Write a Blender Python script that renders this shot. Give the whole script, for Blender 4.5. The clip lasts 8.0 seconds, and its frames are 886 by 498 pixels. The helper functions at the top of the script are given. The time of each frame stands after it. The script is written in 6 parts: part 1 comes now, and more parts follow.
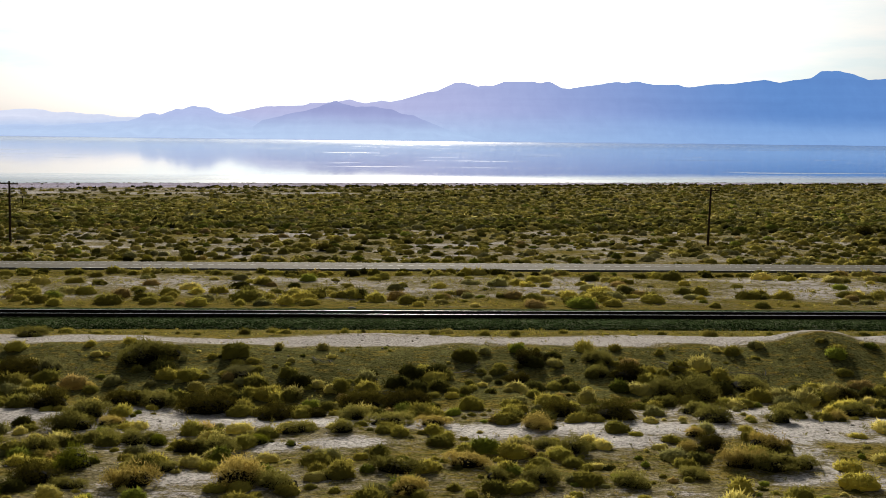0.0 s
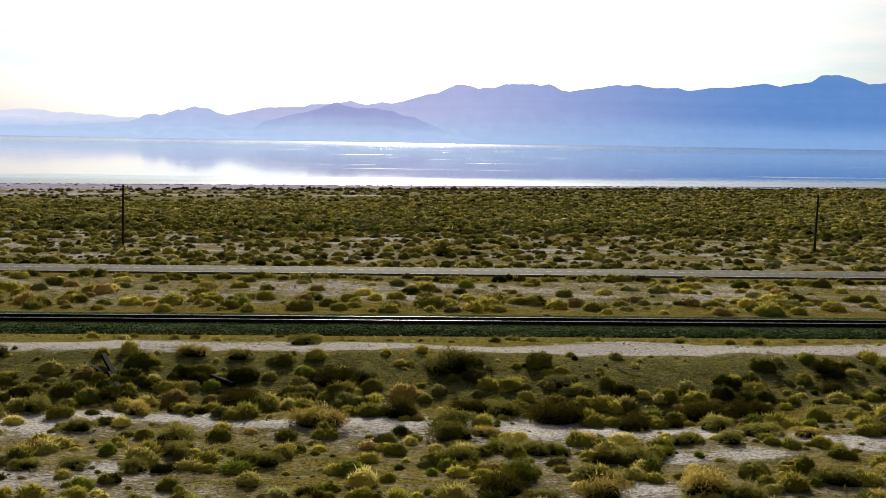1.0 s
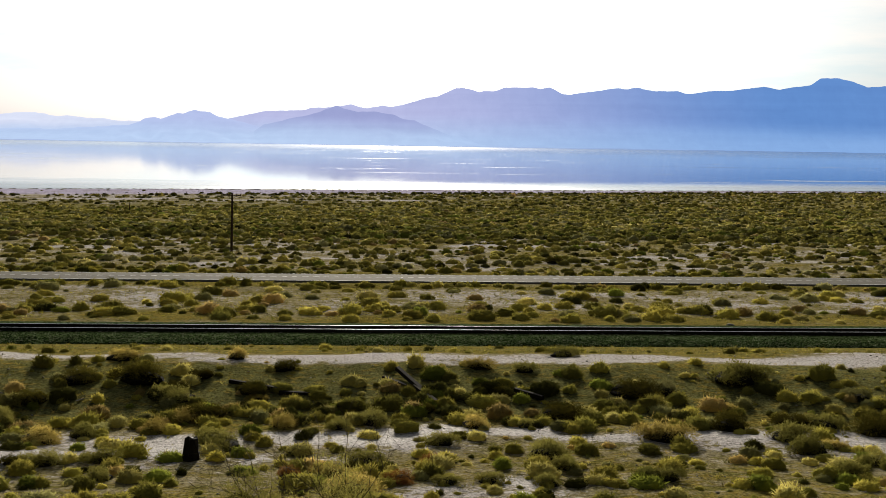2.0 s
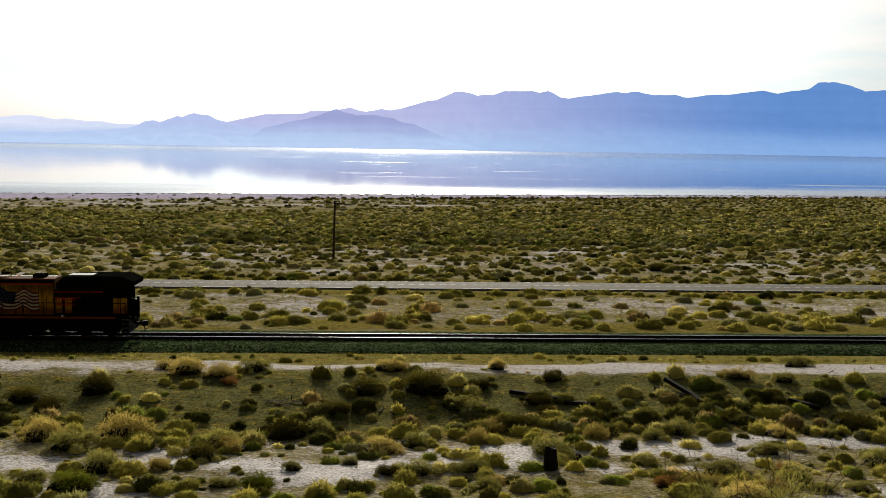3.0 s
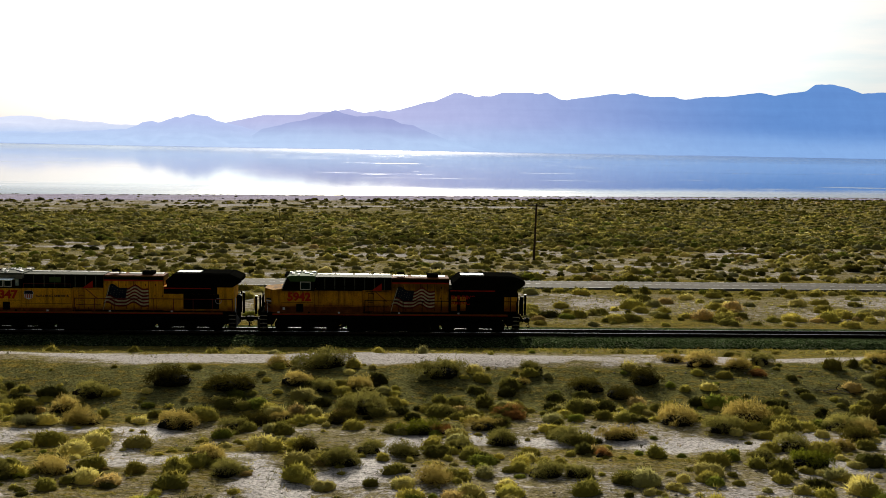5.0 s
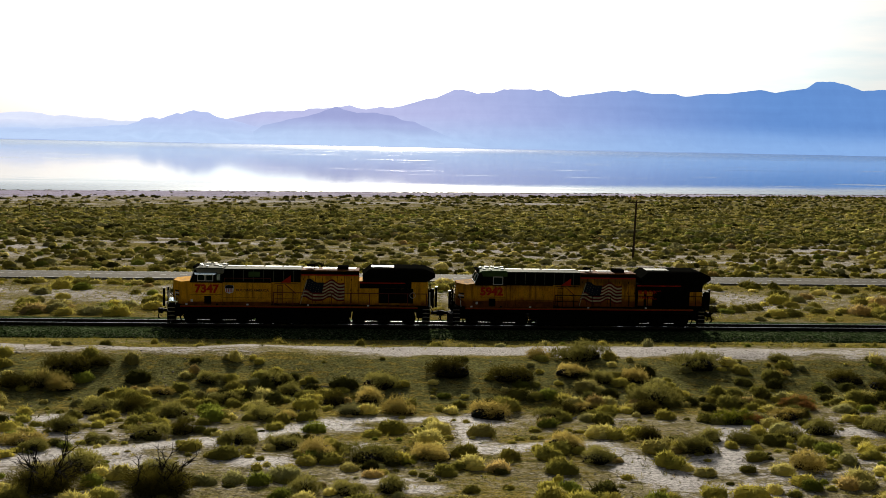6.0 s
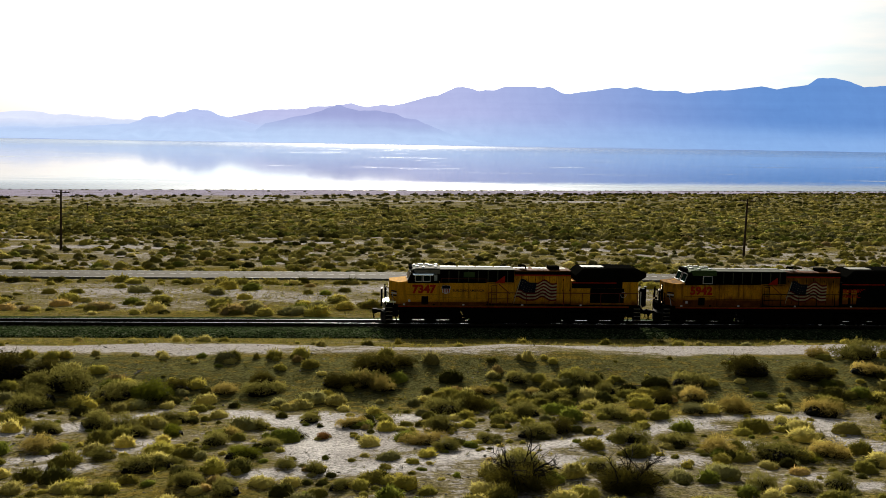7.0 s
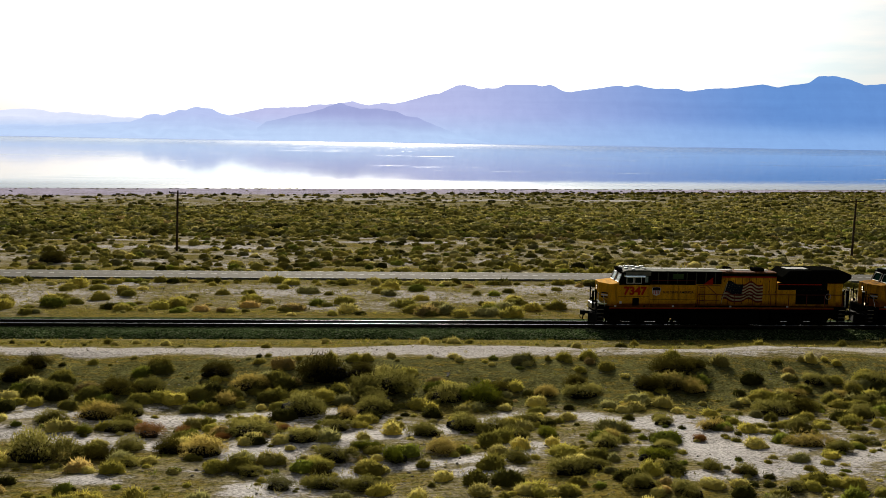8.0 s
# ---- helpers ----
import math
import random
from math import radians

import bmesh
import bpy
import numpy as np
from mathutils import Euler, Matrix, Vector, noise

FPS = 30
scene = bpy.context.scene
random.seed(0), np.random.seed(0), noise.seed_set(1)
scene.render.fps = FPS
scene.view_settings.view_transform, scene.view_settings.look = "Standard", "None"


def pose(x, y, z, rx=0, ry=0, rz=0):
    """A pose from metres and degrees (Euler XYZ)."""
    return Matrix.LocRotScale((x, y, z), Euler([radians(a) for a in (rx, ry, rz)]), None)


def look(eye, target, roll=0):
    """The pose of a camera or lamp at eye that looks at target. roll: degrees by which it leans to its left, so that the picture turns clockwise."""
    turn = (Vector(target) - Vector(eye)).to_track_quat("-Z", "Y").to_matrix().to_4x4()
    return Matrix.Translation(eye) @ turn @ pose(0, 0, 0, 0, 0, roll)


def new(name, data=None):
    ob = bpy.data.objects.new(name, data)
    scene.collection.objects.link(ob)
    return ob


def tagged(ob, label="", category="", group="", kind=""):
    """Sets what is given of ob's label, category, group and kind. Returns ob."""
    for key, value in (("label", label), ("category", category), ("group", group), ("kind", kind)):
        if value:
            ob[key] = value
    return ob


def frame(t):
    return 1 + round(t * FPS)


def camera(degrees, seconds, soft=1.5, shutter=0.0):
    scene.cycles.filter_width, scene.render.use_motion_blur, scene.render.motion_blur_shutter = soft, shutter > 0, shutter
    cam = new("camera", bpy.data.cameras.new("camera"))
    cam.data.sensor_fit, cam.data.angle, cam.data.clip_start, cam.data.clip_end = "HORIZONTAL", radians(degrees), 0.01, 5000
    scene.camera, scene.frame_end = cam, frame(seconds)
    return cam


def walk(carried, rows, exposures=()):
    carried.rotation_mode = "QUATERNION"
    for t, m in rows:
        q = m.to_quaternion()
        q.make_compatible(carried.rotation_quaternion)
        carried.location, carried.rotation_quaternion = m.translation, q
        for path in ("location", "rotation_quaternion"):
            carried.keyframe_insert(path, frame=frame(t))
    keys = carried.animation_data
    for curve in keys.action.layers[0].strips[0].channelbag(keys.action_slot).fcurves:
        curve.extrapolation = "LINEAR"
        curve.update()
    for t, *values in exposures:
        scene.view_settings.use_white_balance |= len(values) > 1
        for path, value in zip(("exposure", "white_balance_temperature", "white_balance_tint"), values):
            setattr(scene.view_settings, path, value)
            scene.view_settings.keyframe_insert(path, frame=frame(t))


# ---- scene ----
cam = camera(48.5, 8.0, 0.6)
PATH = [
    (0, (2.08, -74.729, 13.738), (2.178, -72.745, 13.508), 0.7),
    (0.5, (-6.144, -74.379, 13.857), (-6.042, -72.395, 13.628), 0.9),
    (1, (-14.225, -74.195, 13.965), (-14.120, -72.211, 13.739), 1.0),
    (1.5, (-22.196, -74.119, 14.151), (-22.088, -72.134, 13.928), 1.0),
    (3, (-44.798, -74.817, 14.934), (-44.678, -72.832, 14.721), 1.0),
    (3.5, (-52.506, -75.501, 14.969), (-52.381, -73.516, 14.759), 1.2),
    (4, (-60.257, -76.298, 14.971), (-60.126, -74.314, 14.762), 1.3),
    (4.5, (-67.924, -76.924, 14.959), (-67.790, -74.940, 14.750), 1.1),
    (6, (-90.686, -77.656, 14.643), (-90.544, -75.673, 14.426), 1.2),
    (6.5, (-99.277, -77.297, 14.549), (-99.135, -75.314, 14.329), 1.0),
    (7, (-107.709, -77.323, 14.643), (-107.564, -75.340, 14.421), 1.0),
    (7.5, (-116.208, -77.162, 14.711), (-116.059, -75.181, 14.486), 1.1),
    (8, (-124.706, -76.864, 14.774), (-124.556, -74.882, 14.548), 1.0),
]
walk(cam, [(t, look(eye, target, roll)) for t, eye, target, roll in PATH], [(0.0, 0.14), (8.0, 0.26)])

# ---- light ----
SUN_EL, SUN_AZ = radians(24), radians(0.5)
world = bpy.data.worlds.new("sky")
scene.world = world
world.use_nodes = True
wn, wl = world.node_tree.nodes, world.node_tree.links
sky = wn.new("ShaderNodeTexSky")
sky.sky_type, sky.sun_disc = "NISHITA", False
sky.sun_elevation, sky.sun_rotation = SUN_EL, SUN_AZ
sky.air_density, sky.dust_density, sky.ozone_density = 1.0, 3.0, 1.0
# thin high haze: pales the sky, and glows round the sun
hsv = wn.new("ShaderNodeHueSaturation")
hsv.inputs["Saturation"].default_value = 0.32
wl.new(sky.outputs["Color"], hsv.inputs["Color"])
wtc = wn.new("ShaderNodeTexCoord")
dot = wn.new("ShaderNodeVectorMath")
dot.operation = "DOT_PRODUCT"
dot.inputs[1].default_value = (math.sin(SUN_AZ) * math.cos(SUN_EL), math.cos(SUN_AZ) * math.cos(SUN_EL), math.sin(SUN_EL))
wl.new(wtc.outputs["Generated"], dot.inputs[0])
up = wn.new("ShaderNodeMath")
up.operation = "MAXIMUM"
up.inputs[1].default_value = 0.0
wl.new(dot.outputs["Value"], up.inputs[0])
glow = wn.new("ShaderNodeMath")
glow.operation = "POWER"
glow.inputs[1].default_value = 4.8
wl.new(up.outputs[0], glow.inputs[0])
halo = wn.new("ShaderNodeMix")
halo.data_type, halo.blend_type = "RGBA", "ADD"
halo.inputs[0].default_value = 1.0
aure = wn.new("ShaderNodeVectorMath")
aure.operation = "SCALE"
aure.inputs[0].default_value = (36.5, 36.5, 36.0)
wl.new(glow.outputs[0], aure.inputs["Scale"])
wl.new(hsv.outputs["Color"], halo.inputs[6])
wl.new(aure.outputs[0], halo.inputs[7])
veil = wn.new("ShaderNodeTexNoise")
veil.inputs["Scale"].default_value, veil.inputs["Detail"].default_value, veil.inputs["Roughness"].default_value = 3.0, 6, 0.6
flat = wn.new("ShaderNodeMapping")
flat.inputs["Scale"].default_value = (1.0, 1.0, 7.0)
wl.new(wtc.outputs["Generated"], flat.inputs["Vector"])
wl.new(flat.outputs["Vector"], veil.inputs["Vector"])
veil_ramp = wn.new("ShaderNodeValToRGB")
veil_ramp.color_ramp.elements[0].position, veil_ramp.color_ramp.elements[0].color = 0.40, (0.90, 1.02, 1.07, 1)
veil_ramp.color_ramp.elements[1].position, veil_ramp.color_ramp.elements[1].color = 0.60, (1.15, 1.12, 1.1, 1)
wl.new(veil.outputs["Fac"], veil_ramp.inputs["Fac"])
clouded = wn.new("ShaderNodeMix")
clouded.data_type, clouded.blend_type = "RGBA", "MULTIPLY"
clouded.inputs[0].default_value = 1.0
wl.new(halo.outputs[2], clouded.inputs[6])
wl.new(veil_ramp.outputs["Color"], clouded.inputs[7])
wl.new(clouded.outputs[2], wn["Background"].inputs["Color"])
wn["Background"].inputs["Strength"].default_value = 0.024

sun_data = bpy.data.lights.new("sun", "SUN")
sun_data.energy, sun_data.angle, sun_data.color = 5.0, radians(2), (1.0, 0.91, 0.75)
sun = new("sun", sun_data)
sun.matrix_world = look((0, 0, 60), (-math.sin(SUN_AZ) * math.cos(SUN_EL), -math.cos(SUN_AZ) * math.cos(SUN_EL), 60 - math.sin(SUN_EL)))


# ---- materials ----
def mat(name):
    m = bpy.data.materials.new(name)
    m.use_nodes = True
    nt = m.node_tree
    return m, nt.nodes, nt.links, nt.nodes["Principled BSDF"]


def ramp(nodes, stops, interpolation="LINEAR"):
    r = nodes.new("ShaderNodeValToRGB")
    r.color_ramp.interpolation = interpolation
    while len(r.color_ramp.elements) < len(stops):
        r.color_ramp.elements.new(0.5)
    for e, (p, c) in zip(r.color_ramp.elements, stops):
        e.position = p
        e.color = (*c, 1) if len(c) == 3 else (c[0], c[0], c[0], 1)
    return r


def noise_node(nodes, links, scale, detail=4, rough=0.55, stretch=None):
    n = nodes.new("ShaderNodeTexNoise")
    n.inputs["Scale"].default_value, n.inputs["Detail"].default_value, n.inputs["Roughness"].default_value = scale, detail, rough
    tc = nodes.new("ShaderNodeTexCoord")
    mp = nodes.new("ShaderNodeMapping")
    if stretch:
        mp.inputs["Scale"].default_value = stretch
    links.new(tc.outputs["Object"], mp.inputs["Vector"])
    links.new(mp.outputs["Vector"], n.inputs["Vector"])
    return n


def mix(nodes, links, fac, a, b, kind="MIX"):
    """A colour mix; each of fac, a and b is a socket or a value."""
    m = nodes.new("ShaderNodeMix")
    m.data_type, m.blend_type = "RGBA", kind
    for socket, v in ((m.inputs[0], fac), (m.inputs[6], a), (m.inputs[7], b)):
        if hasattr(v, "links"):
            links.new(v, socket)
        elif isinstance(v, (int, float)):
            socket.default_value = v
        else:
            socket.default_value = (*v, 1)
    return m.outputs[2]


def bump(nodes, links, height, strength, distance, bsdf):
    b = nodes.new("ShaderNodeBump")
    b.inputs["Strength"].default_value, b.inputs["Distance"].default_value = strength, distance
    links.new(height, b.inputs["Height"])
    links.new(b.outputs["Normal"], bsdf.inputs["Normal"])


def plain(name, colour, rough=0.6, metal=0.0, grime=(0.5, 0.45, 0.4), amount=0.35, scale=3.0, relief=0.0):
    """A coloured surface with two scales of grime."""
    m, n, l, b = mat(name)
    big, small = noise_node(n, l, scale, 5, 0.6), noise_node(n, l, scale * 9, 3, 0.6)
    f = ramp(n, [(0.38, (0,)), (0.72, (1,))])
    l.new(big.outputs["Fac"], f.inputs["Fac"])
    dirt = tuple(c * g for c, g in zip(colour, grime))
    c1 = mix(n, l, f.outputs["Color"], colour, dirt)
    f2 = ramp(n, [(0.3, (1 - amount,)), (0.7, (1.0,))])
    l.new(small.outputs["Fac"], f2.inputs["Fac"])
    c2 = mix(n, l, 1.0, c1, f2.outputs["Color"], "MULTIPLY")
    l.new(c2, b.inputs["Base Color"])
    b.inputs["Roughness"].default_value, b.inputs["Metallic"].default_value = rough, metal
    b.inputs["Specular IOR Level"].default_value = 0.08 if rough > 0.75 else 0.3
    if relief:
        bump(n, l, small.outputs["Fac"], 0.5, relief, b)
    return m


def ground_material():
    """Pale silt, olive grit and dry litter, mixed by noise and by the plan (bank, track, shore)."""
    m, n, l, b = mat("desert_soil")
    geo = n.new("ShaderNodeAttribute")
    geo.attribute_name = "soil"          # red: grit of the bank, green: pale silt, blue: salt crust, alpha: damp stream beds
    sep = n.new("ShaderNodeSeparateColor")
    l.new(geo.outputs["Color"], sep.inputs["Color"])

    def math_node(op, a, b_):
        k = n.new("ShaderNodeMath")
        k.operation = op
        for s, v in ((k.inputs[0], a), (k.inputs[1], b_)):
            if hasattr(v, "links"):
                l.new(v, s)
            else:
                s.default_value = v
        return k.outputs[0]

    def shade(socket, stops):
        r = ramp(n, stops)
        l.new(socket, r.inputs["Fac"])
        return r.outputs["Color"]

    big = noise_node(n, l, 0.16, 6, 0.62, (0.5, 1.0, 1.0)).outputs["Fac"]
    mid = noise_node(n, l, 0.9, 6, 0.68).outputs["Fac"]
    litter = noise_node(n, l, 1.7, 6, 0.7, (0.7, 1.3, 1.0)).outputs["Fac"]
    fine = noise_node(n, l, 7.0, 6, 0.75).outputs["Fac"]
    grit = n.new("ShaderNodeTexVoronoi")
    grit.inputs["Scale"].default_value = 9.0
    tc = n.new("ShaderNodeTexCoord")
    l.new(tc.outputs["Object"], grit.inputs["Vector"])
    silt = mix(n, l, shade(mid, [(0.3, (0,)), (0.7, (1,))]), (0.150, 0.128, 0.055), (0.310, 0.268, 0.175))
    soil = mix(n, l, shade(mid, [(0.32, (0,)), (0.68, (1,))]), (0.086, 0.080, 0.022), (0.176, 0.160, 0.050))
    on_bank = math_node("MINIMUM", math_node("MULTIPLY", sep.outputs["Red"], 4.5), 0.85)
    soil = mix(n, l, on_bank, soil, mix(n, l, shade(mid, [(0.34, (0,)), (0.66, (1,))]), (0.080, 0.081, 0.029), (0.166, 0.162, 0.062)))
    straw = mix(n, l, fine, (0.13, 0.100, 0.018), (0.29, 0.220, 0.055))
    # dry litter lies over the soil, but hardly on the bank
    lie = math_node("SUBTRACT", litter, math_node("MULTIPLY", sep.outputs["Red"], 0.45))
    soil = mix(n, l, shade(lie, [(0.42, (0,)), (0.54, (1,))]), soil, straw)
    # where the silt lies open
    open_it = math_node("SUBTRACT", math_node("ADD", big, sep.outputs["Green"]), sep.outputs["Red"])
    open_it = math_node("ADD", open_it, math_node("MULTIPLY", math_node("SUBTRACT", litter, 0.5), 0.5))
    film = noise_node(n, l, 3.2, 9, 0.78, (0.6, 1.2, 1.0)).outputs["Fac"]
    open_it = math_node("ADD", open_it, math_node("MULTIPLY", math_node("SUBTRACT", film, 0.5), 0.85))
    c = mix(n, l, shade(open_it, [(0.55, (0,)), (0.63, (1,))]), soil, silt)
    c = mix(n, l, shade(open_it, [(0.71, (0,)), (0.77, (1,))]), c, (0.43, 0.400, 0.385))
    crust = mix(n, l, shade(big, [(0.36, (0,)), (0.44, (1,))]), (0.24, 0.21, 0.17), (0.42, 0.385, 0.52))
    c = mix(n, l, sep.outputs["Blue"], c, crust)
    c = mix(n, l, 1.0, c, shade(fine, [(0.36, (0.32,)), (0.50, (0.95,)), (0.64, (1.5,))]), "MULTIPLY")
    speck = noise_node(n, l, 2.6, 8, 0.82, (0.8, 1.2, 1.0)).outputs["Fac"]
    c = mix(n, l, shade(speck, [(0.385, (0.85,)), (0.43, (0,))]), c, (0.055, 0.046, 0.014))
    c = mix(n, l, shade(speck, [(0.60, (0,)), (0.66, (0.5,))]), c, (0.34, 0.28, 0.11))
    stone = math_node("MULTIPLY", shade(grit.outputs["Distance"], [(0.08, (1,)), (0.2, (0,))]), 0.3)
    c = mix(n, l, stone, c, (0.28, 0.25, 0.19))
    l.new(c, b.inputs["Base Color"])
    # the beds of the streams are still damp
    wet = math_node("MULTIPLY", geo.outputs["Alpha"], shade(open_it, [(0.62, (0,)), (0.76, (1,))]))
    l.new(math_node("SUBTRACT", 1.0, math_node("MULTIPLY", wet, 0.40)), b.inputs["Roughness"])
    l.new(math_node("MULTIPLY", wet, 0.07), b.inputs["Specular IOR Level"])
    bump(n, l, math_node("ADD", fine, math_node("ADD", mid, litter)), 0.9, 0.12, b)
    return m


def water_material():
    m, n, l, b = mat("lake_water")
    b.inputs["Base Color"].default_value = (0.06, 0.11, 0.19, 1)
    b.inputs["IOR"].default_value = 1.33
    tc = n.new("ShaderNodeTexCoord")
    sep = n.new("ShaderNodeSeparateXYZ")
    l.new(tc.outputs["Object"], sep.inputs[0])
    # ruffled by wind far out, and in long streaks; glassy near the shore
    far = n.new("ShaderNodeMapRange")
    far.interpolation_type = "SMOOTHSTEP"
    far.inputs["From Min"].default_value, far.inputs["From Max"].default_value = 1600, 3300
    far.inputs["To Max"].default_value = 0.09
    l.new(sep.outputs["Y"], far.inputs["Value"])
    slick = noise_node(n, l, 0.014, 6, 0.65, (0.14, 1.0, 1.0))
    r = ramp(n, [(0.60, (0.0,)), (0.70, (0.12,))])
    l.new(slick.outputs["Fac"], r.inputs["Fac"])
    s = n.new("ShaderNodeMath")
    s.operation = "ADD"
    l.new(far.outputs[0], s.inputs[0])
    l.new(r.outputs["Color"], s.inputs[1])
    cat = noise_node(n, l, 0.045, 4, 0.6, (0.10, 1.0, 1.0))
    rc = ramp(n, [(0.64, (0.0,)), (0.69, (0.22,))])
    l.new(cat.outputs["Fac"], rc.inputs["Fac"])
    s2 = n.new("ShaderNodeMath")
    s2.operation = "ADD"
    l.new(s.outputs[0], s2.inputs[0])
    l.new(rc.outputs["Color"], s2.inputs[1])
    s = s2
    shallow = n.new("ShaderNodeMapRange")
    shallow.interpolation_type = "SMOOTHSTEP"
    shallow.inputs["From Min"].default_value, shallow.inputs["From Max"].default_value = 545, 425
    shallow.inputs["To Min"].default_value, shallow.inputs["To Max"].default_value = 0.055, 0.30
    slant = n.new("ShaderNodeMath")
    slant.operation = "MULTIPLY_ADD"
    slant.inputs[1].default_value = -0.20
    l.new(sep.outputs["X"], slant.inputs[0])
    l.new(sep.outputs["Y"], slant.inputs[2])
    l.new(slant.outputs[0], shallow.inputs["Value"])
    t = n.new("ShaderNodeMath")
    t.operation = "ADD"
    l.new(shallow.outputs[0], t.inputs[1])
    l.new(s.outputs[0], t.inputs[0])
    l.new(t.outputs[0], b.inputs["Roughness"])
    wave = noise_node(n, l, 0.25, 3, 0.5, (0.35, 1.0, 1.0))
    bump(n, l, wave.outputs["Fac"], 0.03, 0.3, b)
    return m


def range_material(name, right, left, veil):
    """A far range seen through bright air, painted on as emission: the glow of the air between, thicker at the foot and
    below the sun, over dim slopes.
    """
    m, n, l, b = mat(name)
    tc = n.new("ShaderNodeTexCoord")
    sep = n.new("ShaderNodeSeparateXYZ")
    l.new(tc.outputs["Object"], sep.inputs[0])
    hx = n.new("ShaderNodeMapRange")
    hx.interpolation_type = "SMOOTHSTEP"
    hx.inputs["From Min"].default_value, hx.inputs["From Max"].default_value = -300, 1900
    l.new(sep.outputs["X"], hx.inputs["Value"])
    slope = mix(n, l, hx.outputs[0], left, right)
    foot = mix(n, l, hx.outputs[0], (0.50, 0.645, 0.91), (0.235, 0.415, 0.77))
    layer = noise_node(n, l, 0.004, 4, 0.5, (0.25, 1.0, 3.0))
    wave = n.new("ShaderNodeMath")
    wave.operation = "MULTIPLY_ADD"
    wave.inputs[1].default_value, wave.inputs[2].default_value = 60.0, -30.0
    l.new(layer.outputs["Fac"], wave.inputs[0])
    zz = n.new("ShaderNodeMath")
    zz.operation = "ADD"
    l.new(sep.outputs["Z"], zz.inputs[0])
    l.new(wave.outputs[0], zz.inputs[1])
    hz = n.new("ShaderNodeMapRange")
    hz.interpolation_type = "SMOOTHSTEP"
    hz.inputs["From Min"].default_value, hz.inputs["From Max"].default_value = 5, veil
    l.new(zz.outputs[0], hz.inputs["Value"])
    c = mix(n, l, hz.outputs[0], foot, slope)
    # haze strata, and light and shade of ribs and gullies, painted in by noise
    strata = noise_node(n, l, 0.012, 5, 0.55, (0.05, 1.0, 2.2))
    ribs = noise_node(n, l, 0.018, 6, 0.62, (1.0, 0.6, 0.45))
    for source, lo, hi in ((strata, 0.955, 1.04), (ribs, 0.965, 1.03)):
        r = ramp(n, [(0.32, (lo, lo, lo + 0.01)), (0.68, (hi, hi, hi - 0.01))])
        l.new(source.outputs["Fac"], r.inputs["Fac"])
        c = mix(n, l, 1.0, c, r.outputs["Color"], "MULTIPLY")
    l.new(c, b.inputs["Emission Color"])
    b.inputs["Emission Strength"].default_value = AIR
    b.inputs["Base Color"].default_value = (0.03, 0.028, 0.03, 1)
    b.inputs["Roughness"].default_value = 1.0
    b.inputs["Specular IOR Level"].default_value = 0.0
    return m


def leaf_material(name, dark, light, through_it=0.4, attribute=False):
    """Thin stems and small leaves that let some light through; each plant and each blade has its own shade."""
    m, n, l, b = mat(name)
    out = n["Material Output"]
    isl = n.new("ShaderNodeNewGeometry")
    if attribute:
        a = n.new("ShaderNodeAttribute")
        a.attribute_name = "tint"
        own = a.outputs["Color"]
        blade = ramp(n, [(0.0, (0.82,)), (1.0, (1.16,))])
        l.new(isl.outputs["Random Per Island"], blade.inputs["Fac"])
        c = mix(n, l, 1.0, own, blade.outputs["Color"], "MULTIPLY")
    else:
        o = n.new("ShaderNodeObjectInfo")
        c0 = mix(n, l, o.outputs["Random"], dark, light)
        blade = ramp(n, [(0.0, (0.75,)), (0.85, (1.1,)), (1.0, (1.3,))])
        l.new(isl.outputs["Random Per Island"], blade.inputs["Fac"])
        c = mix(n, l, 1.0, c0, blade.outputs["Color"], "MULTIPLY")
    d, t, s = n.new("ShaderNodeBsdfDiffuse"), n.new("ShaderNodeBsdfTranslucent"), n.new("ShaderNodeMixShader")
    l.new(c, d.inputs["Color"])
    l.new(c, t.inputs["Color"])
    s.inputs["Fac"].default_value = through_it
    l.new(d.outputs[0], s.inputs[1])
    l.new(t.outputs[0], s.inputs[2])
    l.new(s.outputs[0], out.inputs["Surface"])
    n.remove(b)
    return m


# strength of the haze glow painted onto the far ranges
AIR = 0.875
M_ground, M_water = ground_material(), water_material()
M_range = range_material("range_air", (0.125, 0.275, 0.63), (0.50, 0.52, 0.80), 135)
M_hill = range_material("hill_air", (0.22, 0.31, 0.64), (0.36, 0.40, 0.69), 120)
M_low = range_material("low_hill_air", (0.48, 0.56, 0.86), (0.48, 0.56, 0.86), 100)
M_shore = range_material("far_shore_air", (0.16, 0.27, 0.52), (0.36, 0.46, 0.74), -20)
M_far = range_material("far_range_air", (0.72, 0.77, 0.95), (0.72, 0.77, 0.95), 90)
M_asphalt = plain("road_asphalt", (0.092, 0.083, 0.066), 0.85, 0, (0.8, 0.8, 0.8), 0.25, 0.5, 0.01)
M_paint = plain("road_paint", (0.72, 0.72, 0.70), 0.7, 0, (0.6, 0.6, 0.6), 0.4, 1.0)


